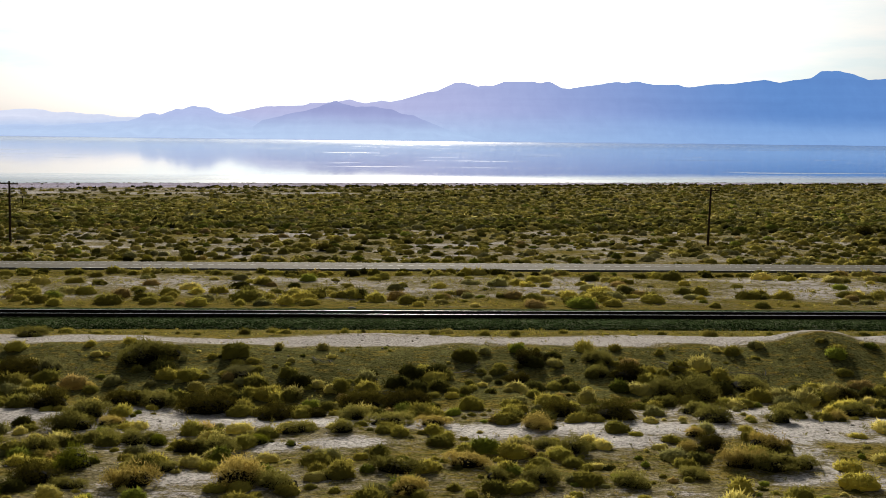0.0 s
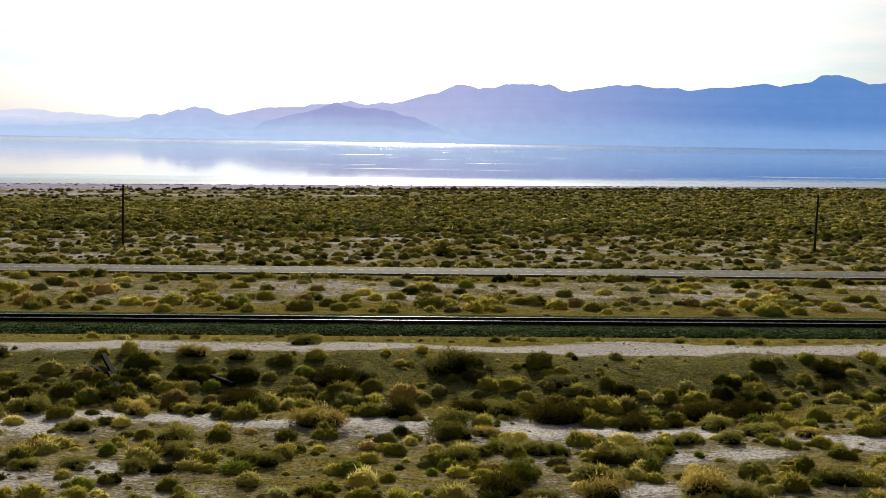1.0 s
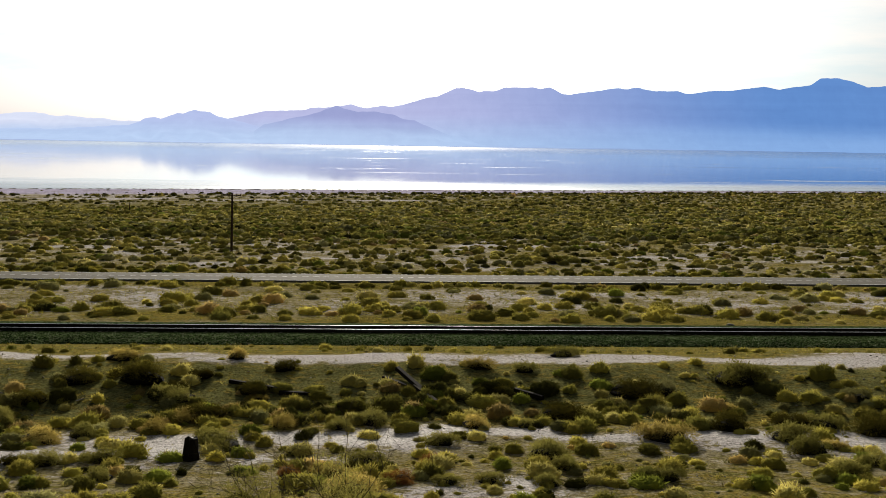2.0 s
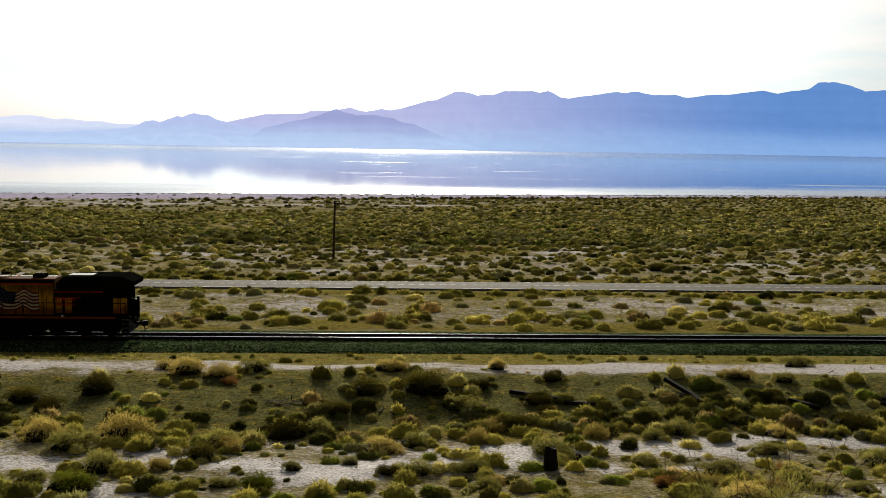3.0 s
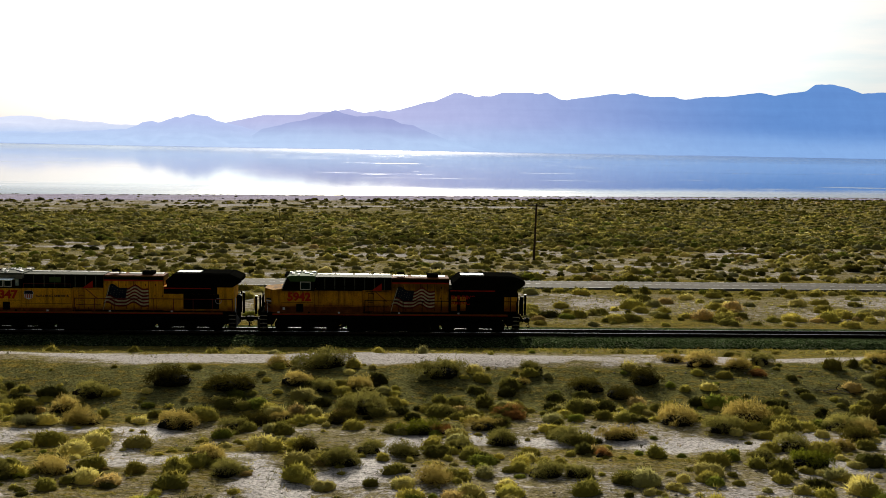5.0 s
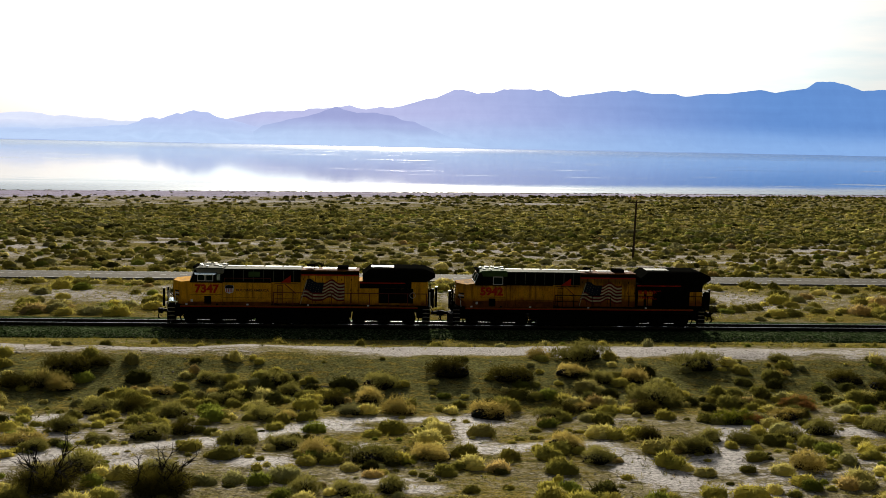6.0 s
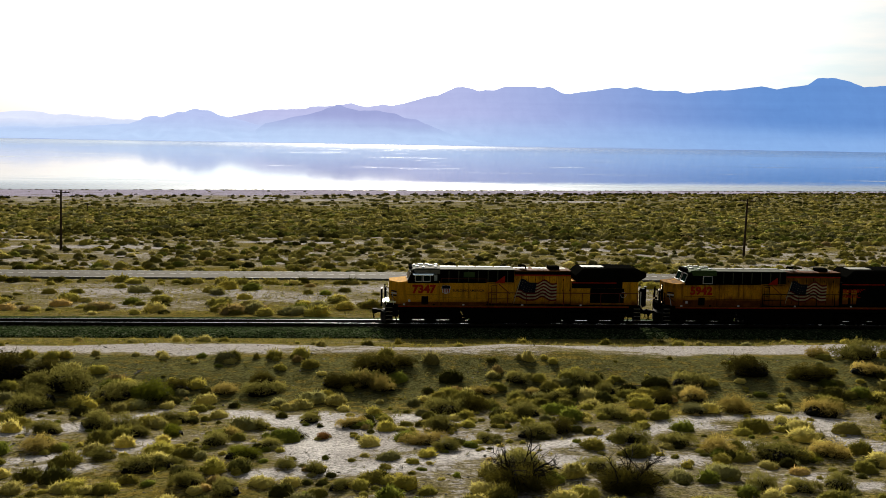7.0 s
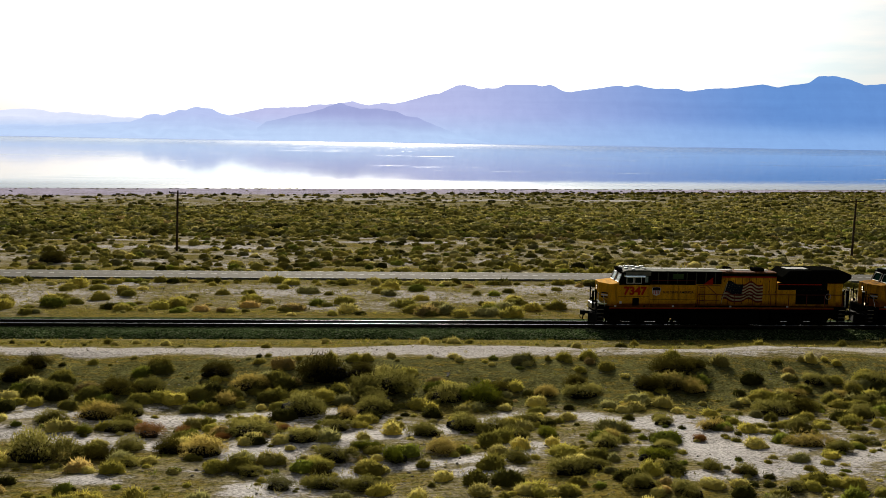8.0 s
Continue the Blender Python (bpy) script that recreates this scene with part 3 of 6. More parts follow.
def lay_road(x0=-420, x1=300, step=6):
    """The highway: a slab on a low bank, with its crown, and gravel shoulders."""
    xs = np.arange(x0, x1 + step, step)
    mid = road_line(xs)
    zs = land(xs, mid) + 0.30
    prof = [(-ROAD_HALF - 0.85, -0.62), (-ROAD_HALF - 0.1, -0.09), (-ROAD_HALF, -0.03), (0.0, 0.02), (ROAD_HALF, -0.03), (ROAD_HALF + 0.1, -0.09), (ROAD_HALF + 0.85, -0.62)]
    bm = B()
    rows = [[bm.verts.new((x, y + dy, z + dz)) for dy, dz in prof] for x, y, z in zip(xs, mid, zs)]
    for a, b in zip(rows, rows[1:]):
        for i in range(len(prof) - 1):
            bm.faces.new((a[i], b[i], b[i + 1], a[i + 1]))
    made = tagged(part("road", bm, M_asphalt), "two-lane grey asphalt highway with white edge lines", "road", kind="structure")

    def dashes(name, off, half, every, wide, lift, label, wobble):
        rs = np.random.RandomState(int(100 * abs(off)) + 3)
        cx = np.arange(x0 + 10, x1 - 10, every)
        cx = cx + wobble * rs.uniform(-1, 1, len(cx))
        cube = np.array([(i, j, k) for i in (-1, 1) for j in (-1, 1) for k in (-0.02, 0.0)])
        quad = np.array([(0, 1, 3, 2), (4, 6, 7, 5), (0, 4, 5, 1), (2, 3, 7, 6), (0, 2, 6, 4), (1, 5, 7, 3)])
        hx = half * rs.uniform(0.8, 1.2, len(cx))
        v = cube[None] * np.stack([hx, hx * 0 + wide, hx * 0 + 1], -1)[:, None] + np.stack([cx, road_line(cx) + off, np.interp(cx, xs, zs) + lift], -1)[:, None]
        f = quad[None] + 8 * np.arange(len(cx))[:, None, None]
        o = new(name, fast_mesh(name, v.reshape(-1, 3), f.reshape(-1, 4), M_paint))
        o.parent = made
        tagged(o, label, kind="stuff")

    dashes("edge_line", -ROAD_HALF + 0.16, 0.62, 1.3, 0.07, -0.012, "worn white edge line", 0.05)
    dashes("edge_line", ROAD_HALF - 0.16, 0.55, 1.3, 0.06, -0.012, "worn white edge line", 0.05)
    dashes("centre_line", 0.0, 0.32, 1.2, 0.06, 0.026, "dotted pale centre line", 0.08)
    return made


road = lay_road()


def make_track():
    bm = B()
    xs = np.arange(-430, 300, 0.5)
    prof = [(-3.6, -0.62), (-3.2, -0.46), (-2.4, -0.26), (-1.5, -0.19), (0.7, -0.2), (2.9, -0.19), (3.9, -0.28), (4.8, -0.5), (5.2, -0.7)]
    pr = np.array(prof)
    X, K = np.meshgrid(xs, np.linspace(0, len(prof) - 1, 33))
    Yp = np.interp(K, np.arange(len(prof)), pr[:, 0])
    Zp = np.interp(K, np.arange(len(prof)), pr[:, 1]) + 0.018 * np.random.RandomState(4).uniform(-1, 1, X.shape)
    Yp = Yp + 0.12 * value_noise(X / 1.3, K, 12) * np.exp(-((K - 0) / 3.0) ** 2)
    v = np.stack([X, Yp, Zp], -1).reshape(-1, 3)
    i = np.arange(len(v)).reshape(X.shape)
    f = np.stack([i[:-1, :-1], i[:-1, 1:], i[1:, 1:], i[1:, :-1]], -1).reshape(-1, 4)
    bm.free()
    tagged(new("ballast", fast_mesh("ballast", v, f, M_ballast)), "dark crushed-stone ballast bed under the railway track", "ballast", kind="structure")
    track = tagged(new("railway_track"), "single railway track with shiny steel rails on dark ties", "track", kind="structure")
    for y in (0.0, 1.5):
        web = B()
        box(web, -430, 300, y - 0.07, y + 0.07, -0.185, -0.165)
        box(web, -430, 300, y - 0.012, y + 0.012, -0.165, -0.03)
        rail = part("rail", web, M_rail, track, "rust-brown steel rail with bright worn head")
        part("rail_head", box(B(), -430, 300, y - 0.032, y + 0.032, -0.04, 0.0, 0.012), M_head, rail, "polished steel running surface")
    return track


track = make_track()

# ---- train ----
def engine_paint(name, colour, soot, splash, streaks):
    """Old enamel: rain streaks down the panels, a ragged red-brown splash above the sill and soot below the roof."""
    m, n, l, b = mat(name)
    tc = n.new("ShaderNodeTexCoord")
    sep = n.new("ShaderNodeSeparateXYZ")
    l.new(tc.outputs["Object"], sep.inputs[0])
    blotch = noise_node(n, l, 1.1, 6, 0.65)
    run = noise_node(n, l, 3.2, 5, 0.65, (1.0, 1.0, 0.10))
    speck = noise_node(n, l, 14.0, 4, 0.7)

    def tied(source, socket, k):
        add = n.new("ShaderNodeMath")
        add.operation = "MULTIPLY_ADD"
        add.inputs[1].default_value = k
        l.new(source.outputs["Fac"], add.inputs[0])
        l.new(socket, add.inputs[2])
        return add.outputs[0]

    def soft(socket, lo, hi, top):
        r = n.new("ShaderNodeMapRange")
        r.inputs["From Min"].default_value, r.inputs["From Max"].default_value = lo, hi
        r.inputs["To Max"].default_value = top
        l.new(socket, r.inputs["Value"])
        return r.outputs[0]

    fade = ramp(n, [(0.35, (0.0,)), (0.68, (0.55,))])
    l.new(blotch.outputs["Fac"], fade.inputs["Fac"])
    c = mix(n, l, fade.outputs["Color"], colour, tuple(v * k for v, k in zip(colour, (0.62, 0.50, 0.5))))
    dark = ramp(n, [(0.46, (0.0,)), (0.66, (streaks,))])
    l.new(run.outputs["Fac"], dark.inputs["Fac"])
    c = mix(n, l, dark.outputs["Color"], c, (0.060, 0.026, 0.006))
    low = soft(tied(run, tied(blotch, sep.outputs["Z"], 1.0), 0.8), splash + 1.15, splash + 0.75, 0.9)
    c = mix(n, l, low, c, (0.165, 0.042, 0.010))
    high = soft(tied(run, tied(blotch, sep.outputs["Z"], 1.2), 1.0), soot + 1.0, soot + 1.6, 0.75)
    c = mix(n, l, high, c, (0.030, 0.016, 0.006))
    pit = ramp(n, [(0.34, (0.55,)), (0.5, (1.0,))])
    l.new(speck.outputs["Fac"], pit.inputs["Fac"])
    l.new(mix(n, l, 1.0, c, pit.outputs["Color"], "MULTIPLY"), b.inputs["Base Color"])
    b.inputs["Roughness"].default_value = 0.75
    return m


M_yellow = engine_paint("yellow_engine_paint", (0.80, 0.40, 0.018), 3.75, 1.80, 0.5)
M_yellow_old = engine_paint("faded_sooty_yellow_paint", (0.66, 0.31, 0.014), 3.1, 2.15, 0.7)
for m in (M_yellow, M_yellow_old):
    m.node_tree.nodes["Principled BSDF"].inputs["Specular IOR Level"].default_value = 0.02
M_grey = plain("roof_grey_paint", (0.085, 0.095, 0.07), 0.8, 0, (0.6, 0.6, 0.55), 0.3, 1.5)
M_eave = plain("pale_grey_cab_paint", (0.20, 0.20, 0.16), 0.8, 0, (0.6, 0.6, 0.55), 0.3, 1.5)
M_soot = plain("sooty_black_paint", (0.007, 0.007, 0.006), 0.8, 0, (0.6, 0.6, 0.6), 0.3, 2.0)
M_soot.node_tree.nodes["Principled BSDF"].inputs["Specular IOR Level"].default_value = 0.0
# pale colour that stands in for sunlight gleaming on the roofs
M_gleam = plain("roof_gleam_paint", (0.42, 0.41, 0.34), 0.45, 0, (0.5, 0.5, 0.45), 0.4, 2.0)
M_under = plain("greasy_running_gear", (0.004, 0.0035, 0.003), 0.8, 0.1, (0.6, 0.5, 0.5), 0.4, 3.0)
M_red = plain("red_stripe_paint", (0.50, 0.030, 0.012), 0.8, 0, (0.6, 0.6, 0.6), 0.25, 2.0)
M_rust = plain("dark_red_rail_paint", (0.14, 0.020, 0.008), 0.7, 0, (0.6, 0.6, 0.6), 0.25, 2.0)
M_white = plain("white_marking_paint", (0.72, 0.72, 0.70), 0.5, 0, (0.7, 0.7, 0.68), 0.2, 2.0)
M_band = plain("dark_flag_red", (0.16, 0.012, 0.010), 0.8, 0, (0.6, 0.6, 0.6), 0.25, 2.0)
M_cream = plain("weathered_flag_white", (0.60, 0.52, 0.30), 0.6, 0, (0.6, 0.55, 0.5), 0.3, 2.0)
M_blue = plain("navy_marking_paint", (0.008, 0.012, 0.025), 0.8, 0, (0.7, 0.7, 0.7), 0.2, 2.0)
M_green = plain("green_cabinet_paint", (0.05, 0.095, 0.03), 0.8, 0, (0.7, 0.7, 0.7), 0.2, 2.0)
M_visor = plain("pale_visor_sheet", (0.60, 0.72, 0.80), 0.25, 0.9, (0.8, 0.8, 0.8), 0.1, 2.0)
M_steel = plain("worn_bright_steel", (0.45, 0.44, 0.42), 0.35, 0.9, (0.6, 0.6, 0.6), 0.2, 3.0)


def glass_material(name, tint):
    m, n, l, b = mat(name)
    b.inputs["Base Color"].default_value = (*tint, 1)
    b.inputs["Roughness"].default_value, b.inputs["IOR"].default_value = 0.04, 1.5
    b.inputs["Transmission Weight"].default_value = 0.6
    return m


def lamp_material():
    m, n, l, b = mat("lamp_lens")
    b.inputs["Base Color"].default_value = (0.8, 0.7, 0.5, 1)
    b.inputs["Emission Color"].default_value = (1.0, 0.75, 0.45, 1)
    b.inputs["Emission Strength"].default_value = 1.5
    b.inputs["Roughness"].default_value = 0.2
    return m


def dark_glass():
    m, n, l, b = mat("dark_cab_glass")
    b.inputs["Base Color"].default_value = (0.004, 0.014, 0.011, 1)
    b.inputs["Roughness"].default_value = 0.45
    b.inputs["Specular IOR Level"].default_value = 0.0
    return m


M_pane = dark_glass()
M_grime = plain("red_brown_road_grime", (0.20, 0.060, 0.012), 0.85, 0, (0.25, 0.2, 0.2), 0.5, 1.2)
M_glass, M_lamp = glass_material("cab_glass", (0.25, 0.42, 0.38)), lamp_material()


def lettering(text, size, material, parent, at, label, wide=1.0, bold=0.02):
    """Raised letters on the near side of a thing, read along x."""
    cu = bpy.data.curves.new("lettering", "FONT")
    cu.body, cu.size, cu.extrude, cu.offset = text, size, 0.004, size * bold
    ob = bpy.data.objects.new("lettering", cu)
    scene.collection.objects.link(ob)
    bpy.context.view_layer.update()
    me = bpy.data.meshes.new_from_object(ob.evaluated_get(bpy.context.evaluated_depsgraph_get()))
    bpy.data.objects.remove(ob)
    me.materials.clear()
    me.materials.append(material)
    o = new("lettering", me)
    o.parent = parent
    o.matrix_local = pose(*at, 90) @ Matrix.Diagonal((wide, 1, 1, 1))
    o["label"] = label
    return o


def plan_solid(bm, plan, z0, z1, bevel=0.0):
    """A solid whose plan (x, y) is given, from z0 to z1; z1 may be a list of heights."""
    tops = z1 if isinstance(z1, (list, tuple)) else [z1] * len(plan)
    low = [bm.verts.new((x, y, z0)) for x, y in plan]
    top = [bm.verts.new((x, y, z)) for (x, y), z in zip(plan, tops)]
    n = len(plan)
    fs = [bm.faces.new(low[::-1]), bm.faces.new(top)]
    for i in range(n):
        fs.append(bm.faces.new((low[i], low[(i + 1) % n], top[(i + 1) % n], top[i])))
    bmesh.ops.recalc_face_normals(bm, faces=fs)
    if bevel:
        bmesh.ops.bevel(bm, geom=list({e for f in fs for e in f.edges}), offset=bevel, segments=2, affect="EDGES", profile=0.5)
    return bm


def wheel_mesh():
    bm = B()
    rod(bm, (0, -0.07, 0), (0, 0.07, 0), 0.53, sides=28)
    rod(bm, (0, 0.05, 0), (0, 0.08, 0), 0.57, sides=28)
    rod(bm, (0, -0.12, 0), (0, -0.07, 0), 0.14, sides=14)
    return bm


def truck(parent, cx):
    """A three-axle truck: cast side frames, journal boxes, springs and six wheels."""
    t = None
    for side in (-1, 1):
        bm = B()
        y = side * 1.12
        prism(bm, [(cx - 2.55, 0.62), (cx - 2.35, 0.95), (cx - 0.9, 1.02), (cx - 0.6, 0.78), (cx + 0.6, 0.78), (cx + 0.9, 1.02), (cx + 2.35, 0.95), (cx + 2.55, 0.62), (cx + 1.5, 0.40), (cx - 1.5, 0.40)], y - 0.07, y + 0.07, 0.02)
        o = part("truck_frame", bm, M_under, parent, "black cast steel truck frame")
        t = t or o
        for dx in (-1.98, 0.0, 1.98):
            j = part("journal_box", box(B(), cx + dx - 0.17, cx + dx + 0.17, y + side * 0.06, y + side * 0.24, 0.38, 0.74, 0.03), M_under, o)
            w = part("wheel", wheel_mesh(), M_under, o, "dark steel wheel")
            w.matrix_local = pose(cx + dx, side * 0.75, 0.535, 0, 0, 180 if side > 0 else 0)
            for k in (-0.32, 0.32):
                sp = B()
                for i in range(5):
                    rod(sp, (cx + dx + k, y + side * 0.10, 0.55 + i * 0.06), (cx + dx + k, y + side * 0.10, 0.61 + i * 0.06), 0.085, 0.07, sides=10)
                part("spring", sp, M_under, o)
        for dx in (-1.0, 1.0):
            part("brake_cylinder", rod(B(), (cx + dx - 0.25, y + side * 0.16, 0.92), (cx + dx + 0.25, y + side * 0.16, 0.92), 0.12, sides=12), M_under, o)
    for dx in (-2.9, 2.9):
        part("sand_pipe", rod(B(), (cx + dx, -1.0, 1.1), (cx + dx * 0.93, -0.8, 0.12), 0.05), M_under, t)
        part("sand_box", box(B(), cx + dx - 0.3, cx + dx + 0.3, -1.3, 1.3, 0.62, 1.12, 0.04), M_under, t)
    part("axle_beam", box(B(), cx - 2.2, cx + 2.2, -0.55, 0.55, 0.25, 1.1, 0.05), M_under, t)


def steps_at(parent, x, side, front):
    """A corner stair of four open treads with its side plates."""
    y0, y1 = sorted((side * 1.18, side * 1.52))
    d = -1 if front else 1
    st = part("step_well", box(B(), min(x, x + d * 0.03), max(x, x + d * 0.03), y0, y1, 0.38, 1.6), M_under, parent)
    for k in range(4):
        z = 0.42 + k * 0.31
        part("tread", box(B(), min(x, x + d * 0.55), max(x, x + d * 0.55), y0, y1, z, z + 0.035, 0.006), M_steel, st, "worn steel tread")
    inner = side * 1.18
    part("back_plate", box(B(), min(x, x + d * 0.58), max(x, x + d * 0.58), inner - 0.02, inner + 0.02, 0.34, 1.6), M_under, st)
    part("side_plate", box(B(), min(x + d * 0.55, x + d * 0.58), max(x + d * 0.55, x + d * 0.58), y0, y1, 0.36, 1.6), M_under, st)


def handrail_run(parent, y, x0, x1, z0, ztop, n, material):
    bm = B()
    rod(bm, (x0, y, ztop), (x1, y, ztop), 0.03)
    rail = part("handrail", bm, material, parent, "painted tubular handrail")
    for i in range(n):
        x = x0 + (x1 - x0) * i / (n - 1)
        part("stanchion", rod(B(), (x, y, z0), (x, y, ztop + 0.03), 0.032), material, rail)


def coupler(parent, x, d):
    bm = B()
    box(bm, min(x, x + d * 0.75), max(x, x + d * 0.75), -0.11, 0.11, 0.78, 1.0, 0.02)
    c = part("coupler", bm, M_under, parent, "cast steel knuckle coupler")
    part("knuckle", plan_solid(B(), [(x, -0.2), (x - d * 0.12, -0.05), (x - d * 0.05, 0.2), (x + d * 0.28, 0.24), (x + d * 0.28, -0.22)], 0.70, 1.06, 0.02), M_under, c)
    for y in (-0.45, 0.5, -0.62):
        h = B()
        pts = [(x + d * 0.35, y, 1.05), (x + d * 0.05, y, 0.75), (x - d * 0.02, y * 0.9, 0.42), (x + d * 0.12, y * 0.7, 0.32)]
        for a, b in zip(pts, pts[1:]):
            rod(h, a, b, 0.028)
        part("air_hose", h, M_soot, c)


def flag(parent, x0, x1, z0, z1, y):
    """A rippling striped flag: blue field and red and white bands, each a strip proud of the hood."""
    n = 18
    wave = lambda u: 0.15 * math.sin(u * 11.0 + 0.6) + 0.05 * math.sin(u * 21)
    def band(name, u0, u1, w0, w1, material, proud):
        bm = B()
        rows = []
        for i in range(n + 1):
            u = u0 + (u1 - u0) * i / n
            rows.append([bm.verts.new((x0 + (x1 - x0) * (u + 0.13 * w * (1 - u)), y - proud, z0 + (z1 - z0) * w + wave(u))) for w in (w0, w1)])
        for a, b in zip(rows, rows[1:]):
            bm.faces.new((a[0], b[0], b[1], a[1]))
        r = bmesh.ops.extrude_face_region(bm, geom=list(bm.faces))
        bmesh.ops.translate(bm, vec=(0, 0.008, 0), verts=[v for v in r["geom"] if isinstance(v, bmesh.types.BMVert)])
        return part(name, bm, material, parent)
    for k in range(11):
        band("flag_stripe", 0.0, 1.0, k / 11, (k + 1) / 11, M_band if k % 2 == 0 else M_cream, 0.012)
    canton = band("flag_field", 0.0, 0.46, 0.42, 1.02, M_blue, 0.02)
    part("flag_pole", rod(B(), (x0 - 0.12, y - 0.02, z0 - 0.75), (x0 + (x1 - x0) * 0.13 + 0.05, y - 0.02, z1 + 0.12), 0.03), M_cream, parent)
    for i in range(6):
        for j in range(4):
            u, w = 0.04 + i * 0.064, 0.51 + j * 0.125
            x, z = x0 + (x1 - x0) * (u + 0.13 * w * (1 - u)), z0 + (z1 - z0) * w + wave(u)
            part("star", rod(B(), (x, y - 0.03, z), (x, y - 0.018, z), 0.02, sides=5), M_cream, canton)


def window_ring(x0, x1, z0, z1, y, bar=0.045):
    """Four bars round an opening on the near side."""
    bm = B()
    for a, b, c, d in ((x0, x1, z0, z0 + bar), (x0, x1, z1 - bar, z1), (x0, x0 + bar, z0 + bar, z1 - bar), (x1 - bar, x1, z0 + bar, z1 - bar)):
        box(bm, a, b, y - 0.015, y + 0.03, c, d)
    return bm


def locomotive(x, number, old):
    yellow = M_yellow_old if old else M_yellow
    rails = M_rust if not old else M_soot
    label = ("sooty faded yellow diesel locomotive with black roof on the track" if old
             else "yellow diesel locomotive with grey cab roof and painted flag")
    e = tagged(new("locomotive"), label, "locomotive", "locomotives of the train")
    e.location = (x, 0.75, 0)
    P = lambda name, bm, m, lab="", under=None: part(name, bm, m, under or e, lab)
    # underframe
    P("frame", box(B(), 0.95, 21.35, -1.35, 1.35, 1.12, 1.56, 0.02), M_under, "black steel underframe")
    deck = P("deck", box(B(), 0.95, 21.35, -1.53, 1.53, 1.56, 1.62, 0.01), M_soot, "dark walkway plate")
    for s in (-1, 1):
        P("sill_stripe", box(B(), 1.9, 20.4, s * 1.535 - 0.012, s * 1.535 + 0.012, 1.50, 1.60), yellow, "yellow sill stripe", deck)
        P("red_line", box(B(), 1.9, 20.4, s * 1.535 - 0.016, s * 1.535 + 0.016, 1.455, 1.495), M_red, "thin red line", deck)
        for k in range(8):
            xx = 2.3 + k * 2.35
            P("sill_plate", box(B(), xx, xx + 0.16, s * 1.56 - 0.012, s * 1.56 + 0.012, 1.60, 1.72), M_white if k % 2 == 0 else M_soot, "", deck)
    P("fuel_tank", box(B(), 7.7, 14.3, -1.42, 1.42, 0.17, 1.12, 0.10), M_under, "black fuel tank")
    for k in range(3):
        P("air_reservoir", rod(B(), (7.0 + k * 0.05, -1.2, 0.42 + k * 0.25), (7.68, -1.2, 0.62 + k * 0.2), 0.1, sides=12), M_under)
    P("battery_box", box(B(), 14.32, 15.0, -1.4, 1.4, 0.35, 1.12, 0.03), M_under)
    truck(e, 4.55)
    truck(e, 17.75)
    coupler(e, 0.0, 1)
    coupler(e, 22.3, -1)
    plow = P("pilot_plow", plan_solid(B(), [(0.55, 0), (0.95, -1.45), (1.1, -1.45), (1.1, 1.45), (0.95, 1.45)], 0.14, 0.95, 0.02), M_under, "black steel pilot plow")
    P("pilot", box(B(), 21.2, 21.32, -1.4, 1.4, 0.3, 1.1, 0.02), M_under)
    for xx, front in ((1.5, True), (20.8, False)):
        for s in (-1, 1):
            steps_at(e, xx, s, front)
    # front platform
    for yy in (-1.45, -0.55, 0.55, 1.45):
        b = B()
        rod(b, (1.0, yy, 1.62), (1.0, yy, 2.72), 0.03)
        P("platform_post", b, M_white if abs(yy) > 1 and not old else M_soot)
    for s in (-1, 1):
        b = B()
        rod(b, (1.0, s * 0.55, 2.66), (1.0, s * 1.45, 2.66), 0.022)
        rod(b, (1.0, s * 0.55, 2.2), (1.0, s * 1.45, 2.2), 0.018)
        rod(b, (1.0, s * 1.47, 2.66), (1.75, s * 1.5, 2.0), 0.022)
        P("platform_rail", b, M_soot)
    P("anticlimber", box(B(), 0.72, 1.0, -0.9, 0.9, 1.25, 1.72, 0.03), M_steel if not old else M_soot)
    for s in (-1, 1):
        d = P("ditch_light", rod(B(), (0.92, s * 1.05, 1.85), (1.12, s * 1.05, 1.85), 0.12, sides=16), M_soot)
        P("lens", rod(B(), (0.905, s * 1.05, 1.85), (0.925, s * 1.05, 1.85), 0.095, sides=16), M_lamp, "lit ditch light", d)
    if not old:
        P("platform_plate", plan_solid(B(), [(0.95, -1.5), (1.70, -1.5), (1.70, -0.5), (0.95, -0.5)], 1.78, [1.90, 1.90, 2.01, 2.01]), M_visor, "bright sheet-metal cover plate")
    for k in range(5):
        yy = -1.3 + k * 0.2
        b = B()
        rod(b, (21.42, yy, 1.5), (21.75, yy, 1.05 - 0.06 * k), 0.03)
        rod(b, (21.75, yy, 1.05 - 0.06 * k), (22.15, yy * 0.9, 1.2), 0.03)
        P("jumper_hose", b, M_soot)
    for yy in (-1.2, -0.9, 0.9):
        P("brake_stand", rod(B(), (21.5, yy, 1.62), (21.5, yy, 2.95), 0.06), M_soot)
        P("brake_stand", rod(B(), (0.9, yy, 1.62), (0.9, yy, 2.9), 0.05), M_soot)
    for yy, xx, top in ((-1.15, 21.62, 2.95), (-0.75, 21.9, 3.05), (-0.35, 21.62, 2.75), (-1.3, 0.62, 2.85)):
        st = P("cable_stand", box(B(), xx - 0.08, xx + 0.08, yy - 0.08, yy + 0.08, 1.45, top, 0.02), M_soot, "dark jumper cable stand")
        P("cap", box(B(), xx - 0.10, xx + 0.10, yy - 0.10, yy + 0.10, top, top + 0.06, 0.01), M_steel, "", st)
